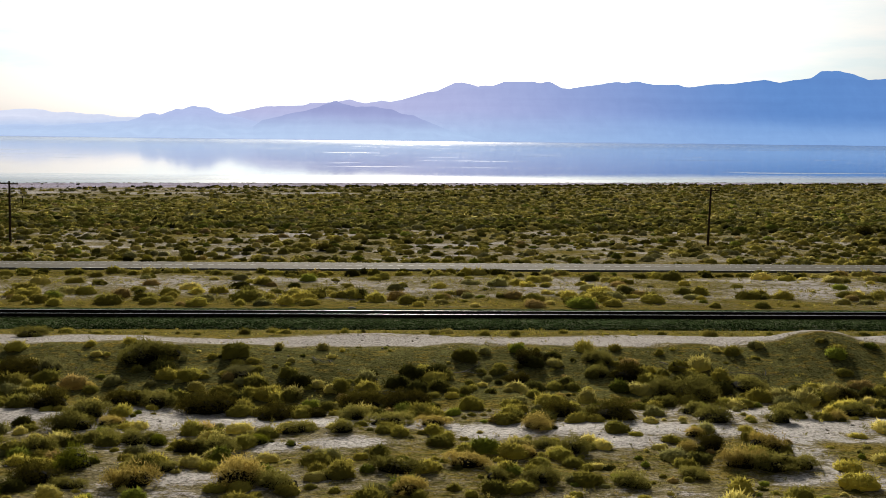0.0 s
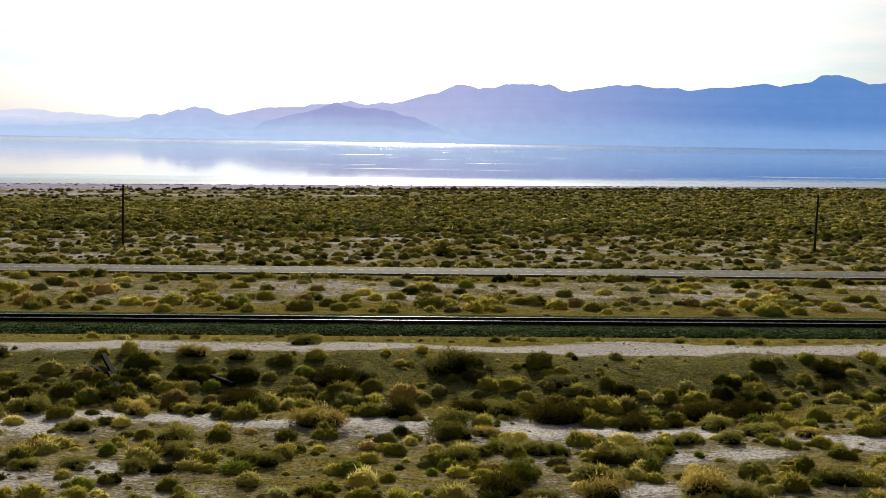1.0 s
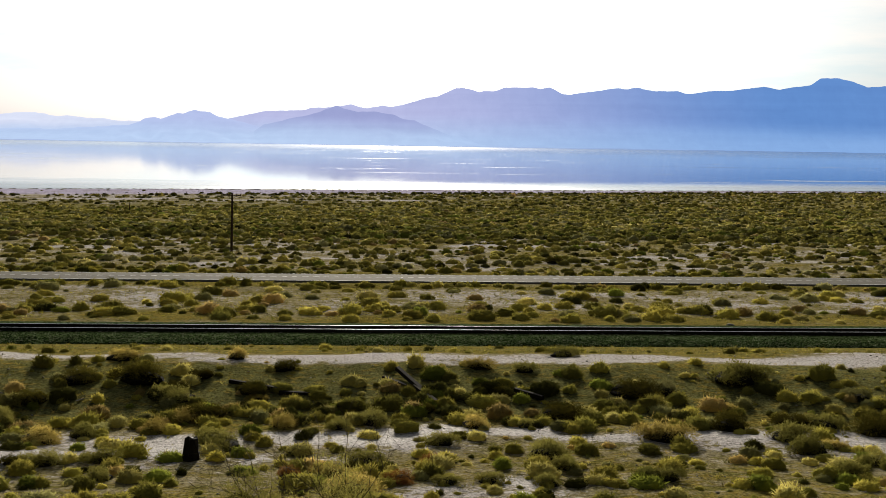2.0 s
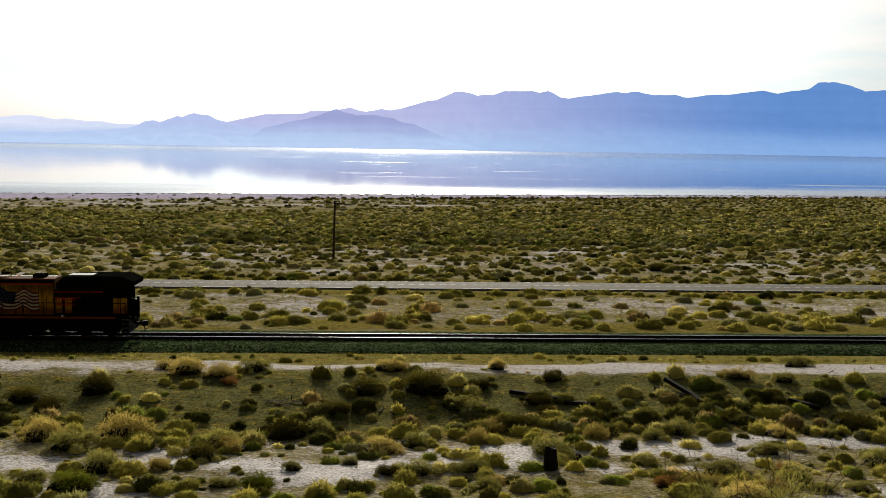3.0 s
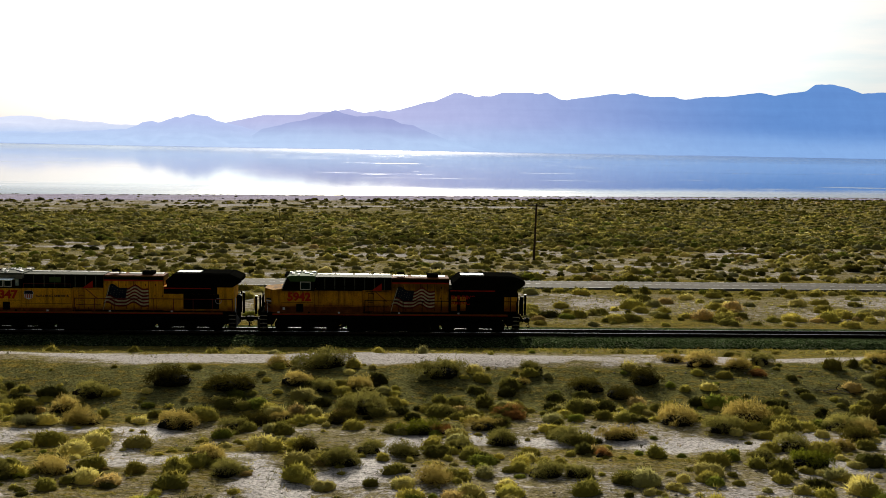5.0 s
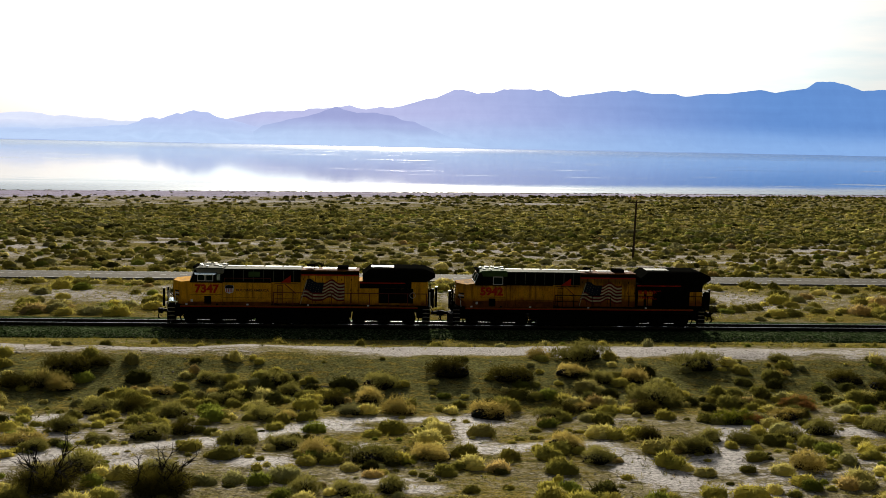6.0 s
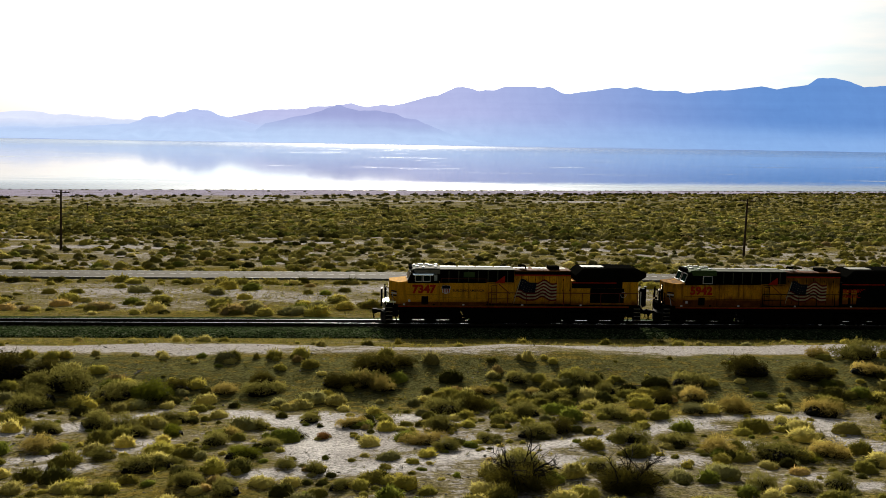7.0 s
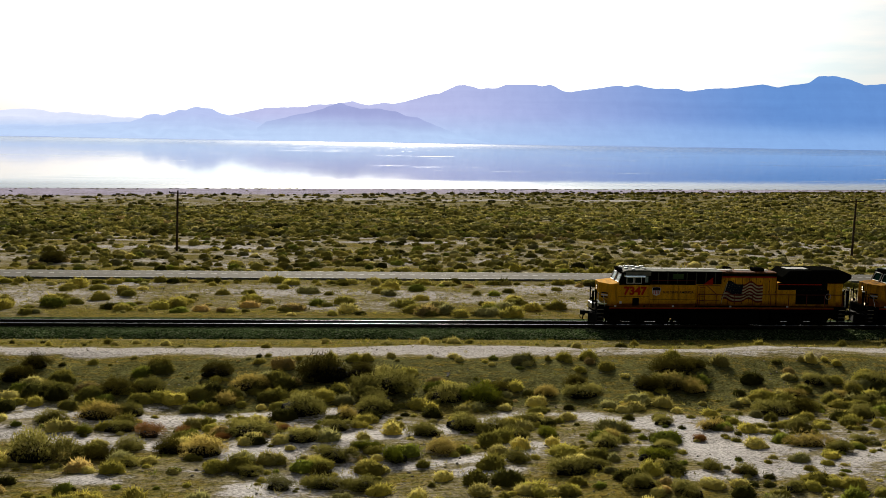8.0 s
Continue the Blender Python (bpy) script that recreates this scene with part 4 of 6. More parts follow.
    # nose and cab
    nose = P("nose", plan_solid(B(), [(1.22, -0.72), (1.95, -1.5), (3.1, -1.5), (3.1, 1.5), (1.95, 1.5), (1.22, 0.72)], 1.62, [3.46, 3.40, 3.55, 3.55, 3.40, 3.46], 0.05), yellow)
    P("headlight", box(B(), 1.17, 1.3, -0.2, 0.2, 2.75, 3.2, 0.04), M_soot, "twin headlight housing", nose)
    for zz in (2.87, 3.07):
        P("lens", rod(B(), (1.155, 0, zz), (1.175, 0, zz), 0.075, sides=14), M_lamp, "lit headlight", nose)
    for s in (-1, 1):
        for k in range(3):
            P("wing_stripe", plan_solid(B(), [(1.36 + k * 0.02, s * 0.885), (1.80, s * 1.36), (1.785, s * 1.375), (1.345 + k * 0.02, s * 0.905)], 2.28 + k * 0.16, 2.38 + k * 0.16), M_blue if k % 2 == 0 else M_white, "", nose)
        b = B()
        rod(b, (1.55, s * 1.55, 1.62), (1.45, s * 1.2, 2.6), 0.02)
        P("grab_iron", b, M_white, "", nose)
    cab = P("cab", prism(B(), [(2.45, 1.62), (2.45, 3.35), (5.15, 3.35), (5.15, 1.62)], -1.55, 1.55, 0.03), yellow)
    P("window_band", prism(B(), [(2.62, 3.35), (3.02, 4.35), (5.15, 4.35), (5.15, 3.35)], -1.53, 1.53, 0.02), M_soot, "", cab)
    roof = P("cab_roof", prism(B(), [(2.92, 4.33), (3.02, 4.45), (3.35, 4.53), (5.2, 4.53), (5.2, 4.33)], -1.50, 1.50, 0.06), M_grey if not old else M_green, "grey cab roof", cab)
    P("roof_eave", prism(B(), [(3.25, 4.08), (3.1, 4.40), (5.2, 4.40), (5.2, 4.08)], -1.56, 1.56, 0.02), M_eave if not old else M_green, "grey roof side panel", cab)
    if not old:
        for xx in (3.22, 3.86):
            fr = P("side_window", window_ring(xx, xx + 0.58, 3.48, 4.0, -1.58), M_white, "pale window frame", cab)
            P("pane", box(B(), xx + 0.03, xx + 0.55, -1.565, -1.535, 3.5, 3.98), M_pane, "dark green-tinted glass", fr)
        P("sun_visor", plan_solid(B(), [(3.1, -1.95), (4.62, -1.95), (4.75, -1.56), (3.0, -1.56)], 4.02, [4.05, 4.05, 4.20, 4.20]), M_visor, "pale sheet-metal sun visor", cab)
        P("door_window", box(B(), 4.72, 4.98, -1.575, -1.55, 3.55, 4.05, 0.02), M_glass, "", cab)
    else:
        fr = P("side_window", window_ring(4.05, 4.85, 3.45, 4.08, -1.58), M_white, "pale window frame", cab)
        P("pane", box(B(), 4.07, 4.83, -1.565, -1.535, 3.47, 4.06), M_pane, "dark green-tinted glass", fr)
        P("front_window", box(B(), 3.15, 3.9, -1.57, -1.54, 3.45, 4.05, 0.02), M_soot, "", cab)
    for s in (-1, 1):
        ws = B()
        vs = [(2.685, s * 0.15, 3.54), (2.685, s * 1.28, 3.54), (2.945, s * 1.22, 4.17), (2.945, s * 0.15, 4.17)]
        f = ws.faces.new([ws.verts.new((a - 0.03, yy, zz)) for a, yy, zz in vs])
        r = bmesh.ops.extrude_face_region(ws, geom=[f])
        bmesh.ops.translate(ws, vec=(0.02, 0, 0), verts=[v for v in r["geom"] if isinstance(v, bmesh.types.BMVert)])
        bmesh.ops.recalc_face_normals(ws, faces=list(ws.faces))
        pane = P("windshield", ws, M_glass if not old else M_pane, "green-tinted windshield", cab)
        rim = B()
        for (a0, y0, z0), (a1, y1, z1) in zip(vs, vs[1:] + vs[:1]):
            rod(rim, (a0 - 0.045, y0, z0), (a1 - 0.045, y1, z1), 0.035, sides=6)
        P("windshield_frame", rim, M_white, "pale windshield frame", pane)
    P("number_box", box(B(), 2.78, 3.05, -0.85, 0.85, 4.36, 4.56, 0.03), M_soot, "", cab)
    P("door_recess", box(B(), 3.75, 4.28, -1.565, -1.545, 1.7, 2.32, 0.01), M_soot, "", cab)
    P("placard", box(B(), 2.7, 2.88, -1.57, -1.55, 1.85, 2.05), M_white, "small white placard", cab)
    P("kick_line", box(B(), 2.6, 5.1, -1.562, -1.55, 2.42, 2.445), M_soot, "", cab)
    if number:
        lettering(number, 0.86, M_red, cab, (3.02 if not old else 3.05, -1.558, 2.60), "red road number", 1.06, 0.045)
    for xx, yy, w in ((3.3, -0.7, 0.25), (3.55, 0.5, 0.4), (4.3, -0.2, 0.35), (4.75, -0.9, 0.25), (3.8, -1.2, 0.2), (4.1, 0.6, 0.3), (3.1, 0.1, 0.2), (4.85, 0.4, 0.3)):
        P("roof_box", box(B(), xx, xx + w, yy, yy + 0.45, 4.48, 4.62, 0.03), M_white, "white roof equipment box", roof)
    for k in range(3):
        P("antenna", rod(B(), (3.5 + k * 0.5, 0.3, 4.52), (3.5 + k * 0.5, 0.3, 4.76 - 0.05 * k), 0.02), M_white, "", roof)
    # equipment cabinet
    low = P("equipment_cabinet", box(B(), 5.17, 8.9, -1.52, 1.52, 1.62, 3.38, 0.02), yellow)
    low2 = P("equipment_cabinet", box(B(), 8.9, 11.15, -1.15, 1.15, 1.62, 3.38, 0.02), yellow)
    top = 1.86 if not old else 2.12
    for a, b, yy, host in ((2.5, 5.12, -1.556, cab), (5.2, 8.88, -1.524, low), (8.95, 11.1, -1.156, low2)):
        P("grimy_sill_panel", box(B(), a, b, yy, yy + 0.02, 1.63, top), M_grime, "red-brown grime along the sill", host)
    P("panel_line", box(B(), 5.2, 8.88, -1.528, -1.515, 2.18, 2.205), M_soot, "", low)
    for k in range(7):
        xx = 5.9 + k * 0.52
        P("panel_seam", box(B(), xx, xx + 0.018, -1.526, -1.515, 2.2 if k % 2 else 1.7, 3.3), M_soot, "", low) if k in (0, 3, 6) else None
    up = P("blower_room", box(B(), 5.22, 11.15, -1.05, 1.05, 3.38, 4.36, 0.03), M_soot, "sooty black upper cabinet")
    for k in range(7):
        xx = 5.9 + k * 0.78
        P("louvre_post", box(B(), xx, xx + 0.07, -1.10, -1.04, 3.4, 4.3), M_grey, "", up)
    for k in range(10):
        z = 3.47 + k * 0.085
        P("louvre", box(B(), 5.3, 11.05, -1.085, -1.05, z, z + 0.03), M_soot, "", up)
    if not old:
        P("hatch", box(B(), 7.1, 8.0, -1.12, -1.06, 3.78, 4.2, 0.02), M_green, "dark green hatch", up)
    P("red_edge", prism(B(), [(9.6, 3.36), (10.4, 3.95), (10.4, 3.36)], -1.17, -1.152), M_red, "red-orange corner panel", up)
    P("cabinet_roof", box(B(), 5.2, 11.2, -1.12, 1.12, 4.36, 4.42, 0.02), M_grey, "dusty grey cabinet roof", up)
    # sun gleam along the roof, put in as pale strips
    for k in range(4):
        P("roof_gleam", box(B(), 5.3 + k * 1.48, 6.62 + k * 1.48, 0.25, 0.80, 4.41, 4.45, 0.01), M_gleam, "pale strip for sunlight on the roof", up)
    P("low_roof", box(B(), 5.2, 8.9, -1.5, -1.1, 3.385, 3.42), M_soot, "", low)
    b = B()
    rod(b, (5.3, -1.5, 3.42), (5.3, -1.5, 3.72), 0.02)
    rod(b, (8.85, -1.5, 3.42), (8.85, -1.5, 3.72), 0.02)
    rod(b, (5.3, -1.5, 3.72), (8.85, -1.5, 3.72), 0.02)
    P("guard_rail", b, rails, "", low)
    b = B()
    for k in range(5):
        rod(b, (9.35, -1.2, 1.7 + k * 0.36), (9.75, -1.2, 1.7 + k * 0.36), 0.018)
    for xx in (9.35, 9.75):
        rod(b, (xx, -1.2, 1.62), (xx, -1.2, 3.2), 0.02)
    P("ladder", b, rails, "", low2)
    P("cabinet_door", box(B(), 9.1, 10.0, -1.17, -1.15, 1.75, 3.2, 0.01), yellow, "", low2)
    P("cabinet_door", box(B(), 10.1, 11.05, -1.17, -1.15, 1.75, 3.2, 0.01), yellow, "", low2)
    if not old:
        sh = P("shield", prism(B(), [(5.32, 3.02), (5.38, 3.16), (5.68, 3.2), (5.98, 3.16), (6.04, 3.02), (5.97, 2.62), (5.68, 2.5), (5.39, 2.62)], -1.538, -1.522), M_white, "white shield", low)
        P("shield_top", prism(B(), [(5.35, 2.93), (5.38, 3.15), (5.68, 3.19), (5.98, 3.15), (6.01, 2.93)], -1.548, -1.536), M_blue, "", sh)
        for k in range(4):
            P("shield_bar", box(B(), 5.44 + k * 0.135, 5.50 + k * 0.135, -1.548, -1.536, 2.62, 2.92), M_red, "", sh)
        lettering("BUILDING AMERICA", 0.25, M_blue, low, (6.2, -1.528, 2.70), "dark painted slogan", 1.12)
    # engine hood
    hood = P("engine_hood", box(B(), 11.15, 15.75, -0.98, 0.98, 1.62, 4.28, 0.05), yellow)
    P("hood_roof", box(B(), 11.15, 15.75, -0.95, 0.95, 4.28, 4.36, 0.03), M_grime, "rust-stained hood roof", hood)
    for k in range(3):
        P("roof_gleam", box(B(), 11.3 + k * 1.5, 12.5 + k * 1.5, 0.1, 0.8, 4.355, 4.385, 0.01), M_gleam, "pale strip for sunlight on the roof", hood)
    for k in range(8):
        xx = 11.2 + k * 0.57
        d = P("hood_door", box(B(), xx, xx + 0.53, -1.005, -0.975, 1.8, 4.0, 0.008), yellow, "", hood)
        P("door_seam", box(B(), xx + 0.535, xx + 0.565, -1.002, -0.975, 1.75, 4.02), M_soot, "", hood)
        P("latch", box(B(), xx + 0.44, xx + 0.49, -1.02, -1.0, 2.7, 2.84), M_soot, "", d)
    for k in range(6):
        xx = 11.35 + k * 0.75
        P("hinge", box(B(), xx, xx + 0.05, -1.02, -1.0, 3.55, 3.7), M_soot, "", hood)
    for zz in (2.1, 3.3):
        P("grab_bar", rod(B(), (9.15, -1.25, zz), (11.0, -1.25, zz), 0.018), rails, "", low2)
    P("brake_rod", rod(B(), (9.9, -1.2, 3.3), (10.8, -1.2, 2.5), 0.03), M_rust, "", low2)
    P("hood_line", box(B(), 11.2, 15.7, -1.012, -0.975, 3.92, 4.02), M_red, "thin red line", hood)
    flag(hood, 11.15, 14.6, 2.02, 3.46, -1.025)
    P("hood_top_band", box(B(), 11.2, 15.75, -1.008, -0.975, 4.02, 4.26), M_soot, "sooty upper hood edge", hood)
    if old:
        lettering("BUILDING\nAMERICA", 0.42, M_red, hood, (15.9, -1.22, 2.75), "faded red slogan", 1.0)
    st = P("exhaust_stack", box(B(), 14.0, 14.9, -0.45, 0.45, 4.34, 4.62, 0.06), M_soot, "sooty exhaust stack", hood)
    h = B()
    for yy, ln in ((-0.25, 0.5), (0, 0.62), (0.25, 0.45)):
        rod(h, (12.2, yy, 4.62), (12.2 - ln, yy, 4.62), 0.035, 0.10, 12)
        rod(h, (12.2, yy, 4.36), (12.2, yy, 4.62), 0.025)
    P("horn", h, M_soot, "black air horn", hood)
    # radiator section
    rad = P("radiator_hood", box(B(), 15.75, 21.2, -1.2, 1.2, 1.62, 3.55, 0.04), yellow if not old else M_soot)
    P("dark_panel", box(B(), 17.3, 20.05, -1.212, -1.19, 1.80, 2.975), M_soot, "soot-blackened intake panel", rad)
    for k in range(5):
        xx = 17.4 + k * 0.52
        P("intake_screen", box(B(), xx, xx + 0.46, -1.225, -1.19, 1.85, 2.95, 0.01), M_soot, "dark intake screen", rad)
    # black panel under the wing: its shadow put in as colour, with soot
    P("dark_panel", box(B(), 15.8, 19.9, -1.212, -1.19, 2.98, 3.54), M_soot, "dark panel of soot and the wing's painted shadow", rad)
    for xx in (15.9, 16.6, 20.15, 20.7):
        P("radiator_door", box(B(), xx, xx + 0.48, -1.22, -1.19, 1.8, 2.95, 0.01), yellow, "", rad)
    wing = P("radiator_wing", prism(B(), [(16.1, 3.55), (16.0, 4.05), (16.6, 4.58), (21.0, 4.58), (21.75, 4.25), (21.75, 3.95), (21.1, 3.55)], -1.5, 1.5, 0.05), M_soot, "black flared radiator wing")
    for k in range(14):
        xx = 16.5 + k * 0.33
        P("radiator_fin", box(B(), xx, xx + 0.04, -1.53, -1.49, 3.65, 4.4), M_soot, "", wing)
    P("roof_plate", box(B(), 16.7, 18.6, -0.6, 0.6, 4.58, 4.62, 0.01), M_gleam, "roof plate, pale for the sunlight on it", wing)
    P("roof_grille", box(B(), 18.5, 20.9, -1.3, 1.3, 4.58, 4.62, 0.01), M_soot, "", wing)
    P("red_band", box(B(), 15.8, 19.4, -1.232, -1.195, 3.38, 3.46), M_red, "", rad)
    if not old:
        ring = B()
        for k in range(16):
            a0, a1 = k * math.tau / 16, (k + 1) * math.tau / 16
            rod(ring, (20.0 + 0.22 * math.cos(a0), -1.24, 2.45 + 0.22 * math.sin(a0)), (20.0 + 0.22 * math.cos(a1), -1.24, 2.45 + 0.22 * math.sin(a1)), 0.02, sides=6)
        P("emblem", ring, M_white, "pale round emblem", rad)
    # walkway rails
    for s in (-1, 1):
        handrail_run(e, s * 1.5, 9.1, 21.1, 1.62, 2.62, 9, rails)
    for yy in (-1.45, -0.5, 0.5, 1.45):
        P("end_post", rod(B(), (21.35, yy, 1.62), (21.35, yy, 2.75), 0.045), M_white if abs(yy) > 1 and not old else M_soot)
    b = B()
    for s in (-1, 1):
        rod(b, (21.35, s * 0.5, 2.68), (21.35, s * 1.45, 2.68), 0.022)
    P("end_rail", b, M_soot)
    return e


LOCO_X = -107.5
locomotive(LOCO_X, "7347", False)
locomotive(LOCO_X + 22.3, "5942", True)

# ---- poles and posts along the road ----
def utility_pole(x, y, tall, lean):
    e = tagged(new("utility_pole"), "dark weathered wooden utility pole with one crossarm", "utility pole", "utility poles beside the highway")
    e.matrix_world = pose(x, y, float(land(x, y)), 0, lean, 0)
    part("pole", rod(B(), (0, 0, -0.6), (0, 0, tall), 0.19, 0.13, 12), M_pole, e)
    arm = part("crossarm", box(B(), -1.25, 1.25, -0.20, -0.08, tall - 0.42, tall - 0.28, 0.01), M_pole, e)
    for k in (-1.15, -0.65, 0.65, 1.15):
        part("insulator", rod(B(), (k, -0.14, tall - 0.28), (k, -0.14, tall - 0.10), 0.06, 0.035, 8), M_pole, arm)
    for s in (-1, 1):
        part("brace", rod(B(), (s * 0.6, -0.16, tall - 0.40), (0, -0.17, tall - 0.95), 0.02), M_pole, arm)


for px, py, tall, lean in ((-52.0, 65.7, 8.75, 1.2), (-152.6, 67.8, 8.75, 1.6), (47.9, 66.5, 8.6, 0.8), (-254, 69, 8.7, 0.5), (152, 64, 8.7, 0.5)):
    utility_pole(px, py, tall, lean)

M_marker = plain("faded_yellow_post_paint", (0.42, 0.33, 0.06), 0.6, 0, (0.6, 0.6, 0.5), 0.3, 4)


def marker_post(x, y, tall, radius, material, label):
    e = tagged(new("marker_post"), label, "post", "marker posts beside the track")
    e.location = (x, y, float(land(x, y)))
    part("post", rod(B(), (0, 0, -0.3), (0, 0, tall), radius, radius, 8), material, e)
    part("cap", rod(B(), (0, 0, tall), (0, 0, tall + 0.07), radius * 1.35, radius * 0.7, 8), material, e)


for mx, my in ((-84.9, 12.6), (-86.5, 14.0), (-82.9, 13.8)):
    marker_post(mx, my, 0.95, 0.055, M_marker, "short faded yellow marker post in the scrub")
marker_post(-83.4, 5.1, 2.3, 0.045, M_pole, "tall thin dark marker post by the ballast")
marker_post(-103.0, 208.0, 2.6, 0.12, M_pole, "lone dark post out on the flat")
marker_post(-190.0, 214.0, 2.6, 0.12, M_pole, "lone dark post out on the flat")


# ---- plants ----
def dome(n, rs, upright=0.0, width=0.035, length=0.34, flat=1.0, lobes=8, clump=(0.30, 0.50)):
    """A shrub of radius 1 as n tapering blades: lobes in a dome, with gaps and an uneven outline."""
    a, r = rs.uniform(0, math.tau, lobes), 0.62 * np.sqrt(rs.rand(lobes))
    c = np.stack([r * np.cos(a), r * np.sin(a), (0.25 + 0.42 * rs.rand(lobes)) * (1 - 0.45 * r)], -1)
    size = rs.uniform(*clump, lobes)
    k = rs.randint(0, lobes, n)
    d = rs.normal(size=(n, 3))
    d /= np.linalg.norm(d, axis=1)[:, None]
    p = c[k] + d * (size[k] * rs.rand(n) ** 0.45)[:, None]
    p[:, 2] = np.abs(p[:, 2]) * flat
    out = p - np.array([0, 0, -0.15])
    out /= np.linalg.norm(out, axis=1)[:, None] + 1e-6
    way = 0.4 * out + 0.5 * d + rs.normal(size=(n, 3)) * 0.75 + np.array([0, 0, 0.35 + upright])
    way /= np.linalg.norm(way, axis=1)[:, None]
    side = np.cross(way, rs.normal(size=(n, 3)))
    side /= np.linalg.norm(side, axis=1)[:, None] + 1e-6
    w = (width * rs.uniform(0.6, 1.4, n))[:, None]
    ln = (length * rs.uniform(0.5, 1.25, n))[:, None]
    return np.stack([p - side * w, p + side * w, p + way * ln], 1)


def rounded(v, own=0.35):
    """Blades turned to face outwards, and their normals, which follow the round of the whole shrub."""
    g = np.cross(v[:, 1] - v[:, 0], v[:, 2] - v[:, 0])
    g /= np.linalg.norm(g, axis=1)[:, None] + 1e-9
    out = v.mean(1) - np.array([0, 0, -0.05])
    out /= np.linalg.norm(out, axis=1)[:, None] + 1e-9
    back = (g * out).sum(1) < 0
    v = np.where(back[:, None, None], v[:, ::-1], v)
    g = np.where(back[:, None], -g, g)
    nrm = out * (1 - own) + g * own
    nrm /= np.linalg.norm(nrm, axis=1)[:, None] + 1e-9
    return v, np.repeat(nrm[:, None], 3, axis=1)


def brush(n, rs, width=0.011, lobes=6, fray=0.10, lift=0.22):
    """A shrub of radius 1 as fine twigs that fan out from a few stools: one full dome and lesser ones round it, frayed at the tips, open below."""
    a, r = rs.uniform(0, math.tau, lobes), rs.uniform(0.34, 0.74, lobes)
    big = rs.uniform(0.22, 0.54, lobes)
    r[0], big[0] = 0.15, rs.uniform(0.50, 0.72)
    c = np.stack([r * np.cos(a), r * np.sin(a), 0.04 + 0 * r], -1)
    k = rs.choice(lobes, n, p=big ** 2 / (big ** 2).sum())
    d = rs.normal(size=(n, 3))
    d[:, 2] = np.abs(d[:, 2]) * 1.05 + lift
    d /= np.linalg.norm(d, axis=1)[:, None]
    lump = 1 + 0.22 * np.sin(3.1 * d[:, 0] * 2 + k) * np.cos(2.7 * d[:, 1] * 2 + 2 * k)
    far = big[k] * lump * rs.uniform(0.86, 1.0, n)
    p0 = c[k] + d * (far * (0.62 + 0.38 * rs.rand(n) ** 0.7))[:, None] + rs.normal(size=(n, 3)) * 0.025
    e = rs.normal(size=(n, 3))
    e = 0.40 * d + 0.90 * e / np.linalg.norm(e, axis=1)[:, None] + np.array([0, 0, 0.12])
    p1 = p0 + e * (fray * rs.uniform(0.45, 1.0, n))[:, None]
    p0[:, 2], p1[:, 2] = np.abs(p0[:, 2]), np.abs(p1[:, 2])
    side = np.cross(p1 - p0, rs.normal(size=(n, 3)))
    side /= np.linalg.norm(side, axis=1)[:, None] + 1e-6
    w = (width * rs.uniform(0.6, 1.4, n))[:, None]
    return np.stack([p0 - side * w, p0 + side * w, p1], 1) * np.array([1.06, 1.06, 1.18])


def mound(n, rs, cells=9, rings=4, fuzz=0.045, length=0.16, lobes=6, clump=(0.38, 0.62), upright=0.0, flat=1.0):
    """A denser small shrub: a lumpy dome of separate facets, fuzzed with n short blades."""
    a, r = rs.uniform(0, math.tau, lobes), 0.55 * np.sqrt(rs.rand(lobes))
    c = np.stack([r * np.cos(a), r * np.sin(a), 0.35 * (1 - r) * rs.rand(lobes)], -1)
    size = rs.uniform(*clump, lobes)

    def surface(d):
        hits = (d @ c.T) + size[None, :] * (0.75 + 0.25 * np.maximum(d @ (c / (np.linalg.norm(c, axis=1)[:, None] + 0.3)).T, 0))
        return d * hits.max(1)[:, None]

    th, ph = np.meshgrid(np.linspace(0, math.tau, cells + 1), np.linspace(-0.05, math.pi / 2, rings + 1))
    d = np.stack([np.cos(th) * np.cos(ph), np.sin(th) * np.cos(ph), np.sin(ph)], -1)
    p = surface(d.reshape(-1, 3)).reshape(d.shape) * 0.92
    p += rs.normal(size=p.shape) * 0.05
    p[:, -1] = p[:, 0]
    p00, p01, p10, p11 = p[:-1, :-1], p[:-1, 1:], p[1:, :-1], p[1:, 1:]
    core = np.concatenate([np.stack([p00, p01, p11], -2).reshape(-1, 3, 3), np.stack([p00, p11, p10], -2).reshape(-1, 3, 3)])
    core = core[np.linalg.norm(np.cross(core[:, 1] - core[:, 0], core[:, 2] - core[:, 0]), axis=1) > 1e-4]
    u = rs.normal(size=(n, 3))
    u[:, 2] = np.abs(u[:, 2])
    u /= np.linalg.norm(u, axis=1)[:, None]
    q = surface(u) * rs.uniform(0.85, 1.0, (n, 1))
    way = u + rs.normal(size=(n, 3)) * 0.6 + np.array([0, 0, 0.3 + upright])
    side = np.cross(way, rs.normal(size=(n, 3)))
    side /= np.linalg.norm(side, axis=1)[:, None] + 1e-6
    w = fuzz * rs.uniform(0.6, 1.4, (n, 1))
    blades = np.stack([q - side * w, q + side * w, q + way * length * rs.uniform(0.5, 1.3, (n, 1))], 1)
    return np.concatenate([core, blades]) * np.array([1.0, 1.0, flat])


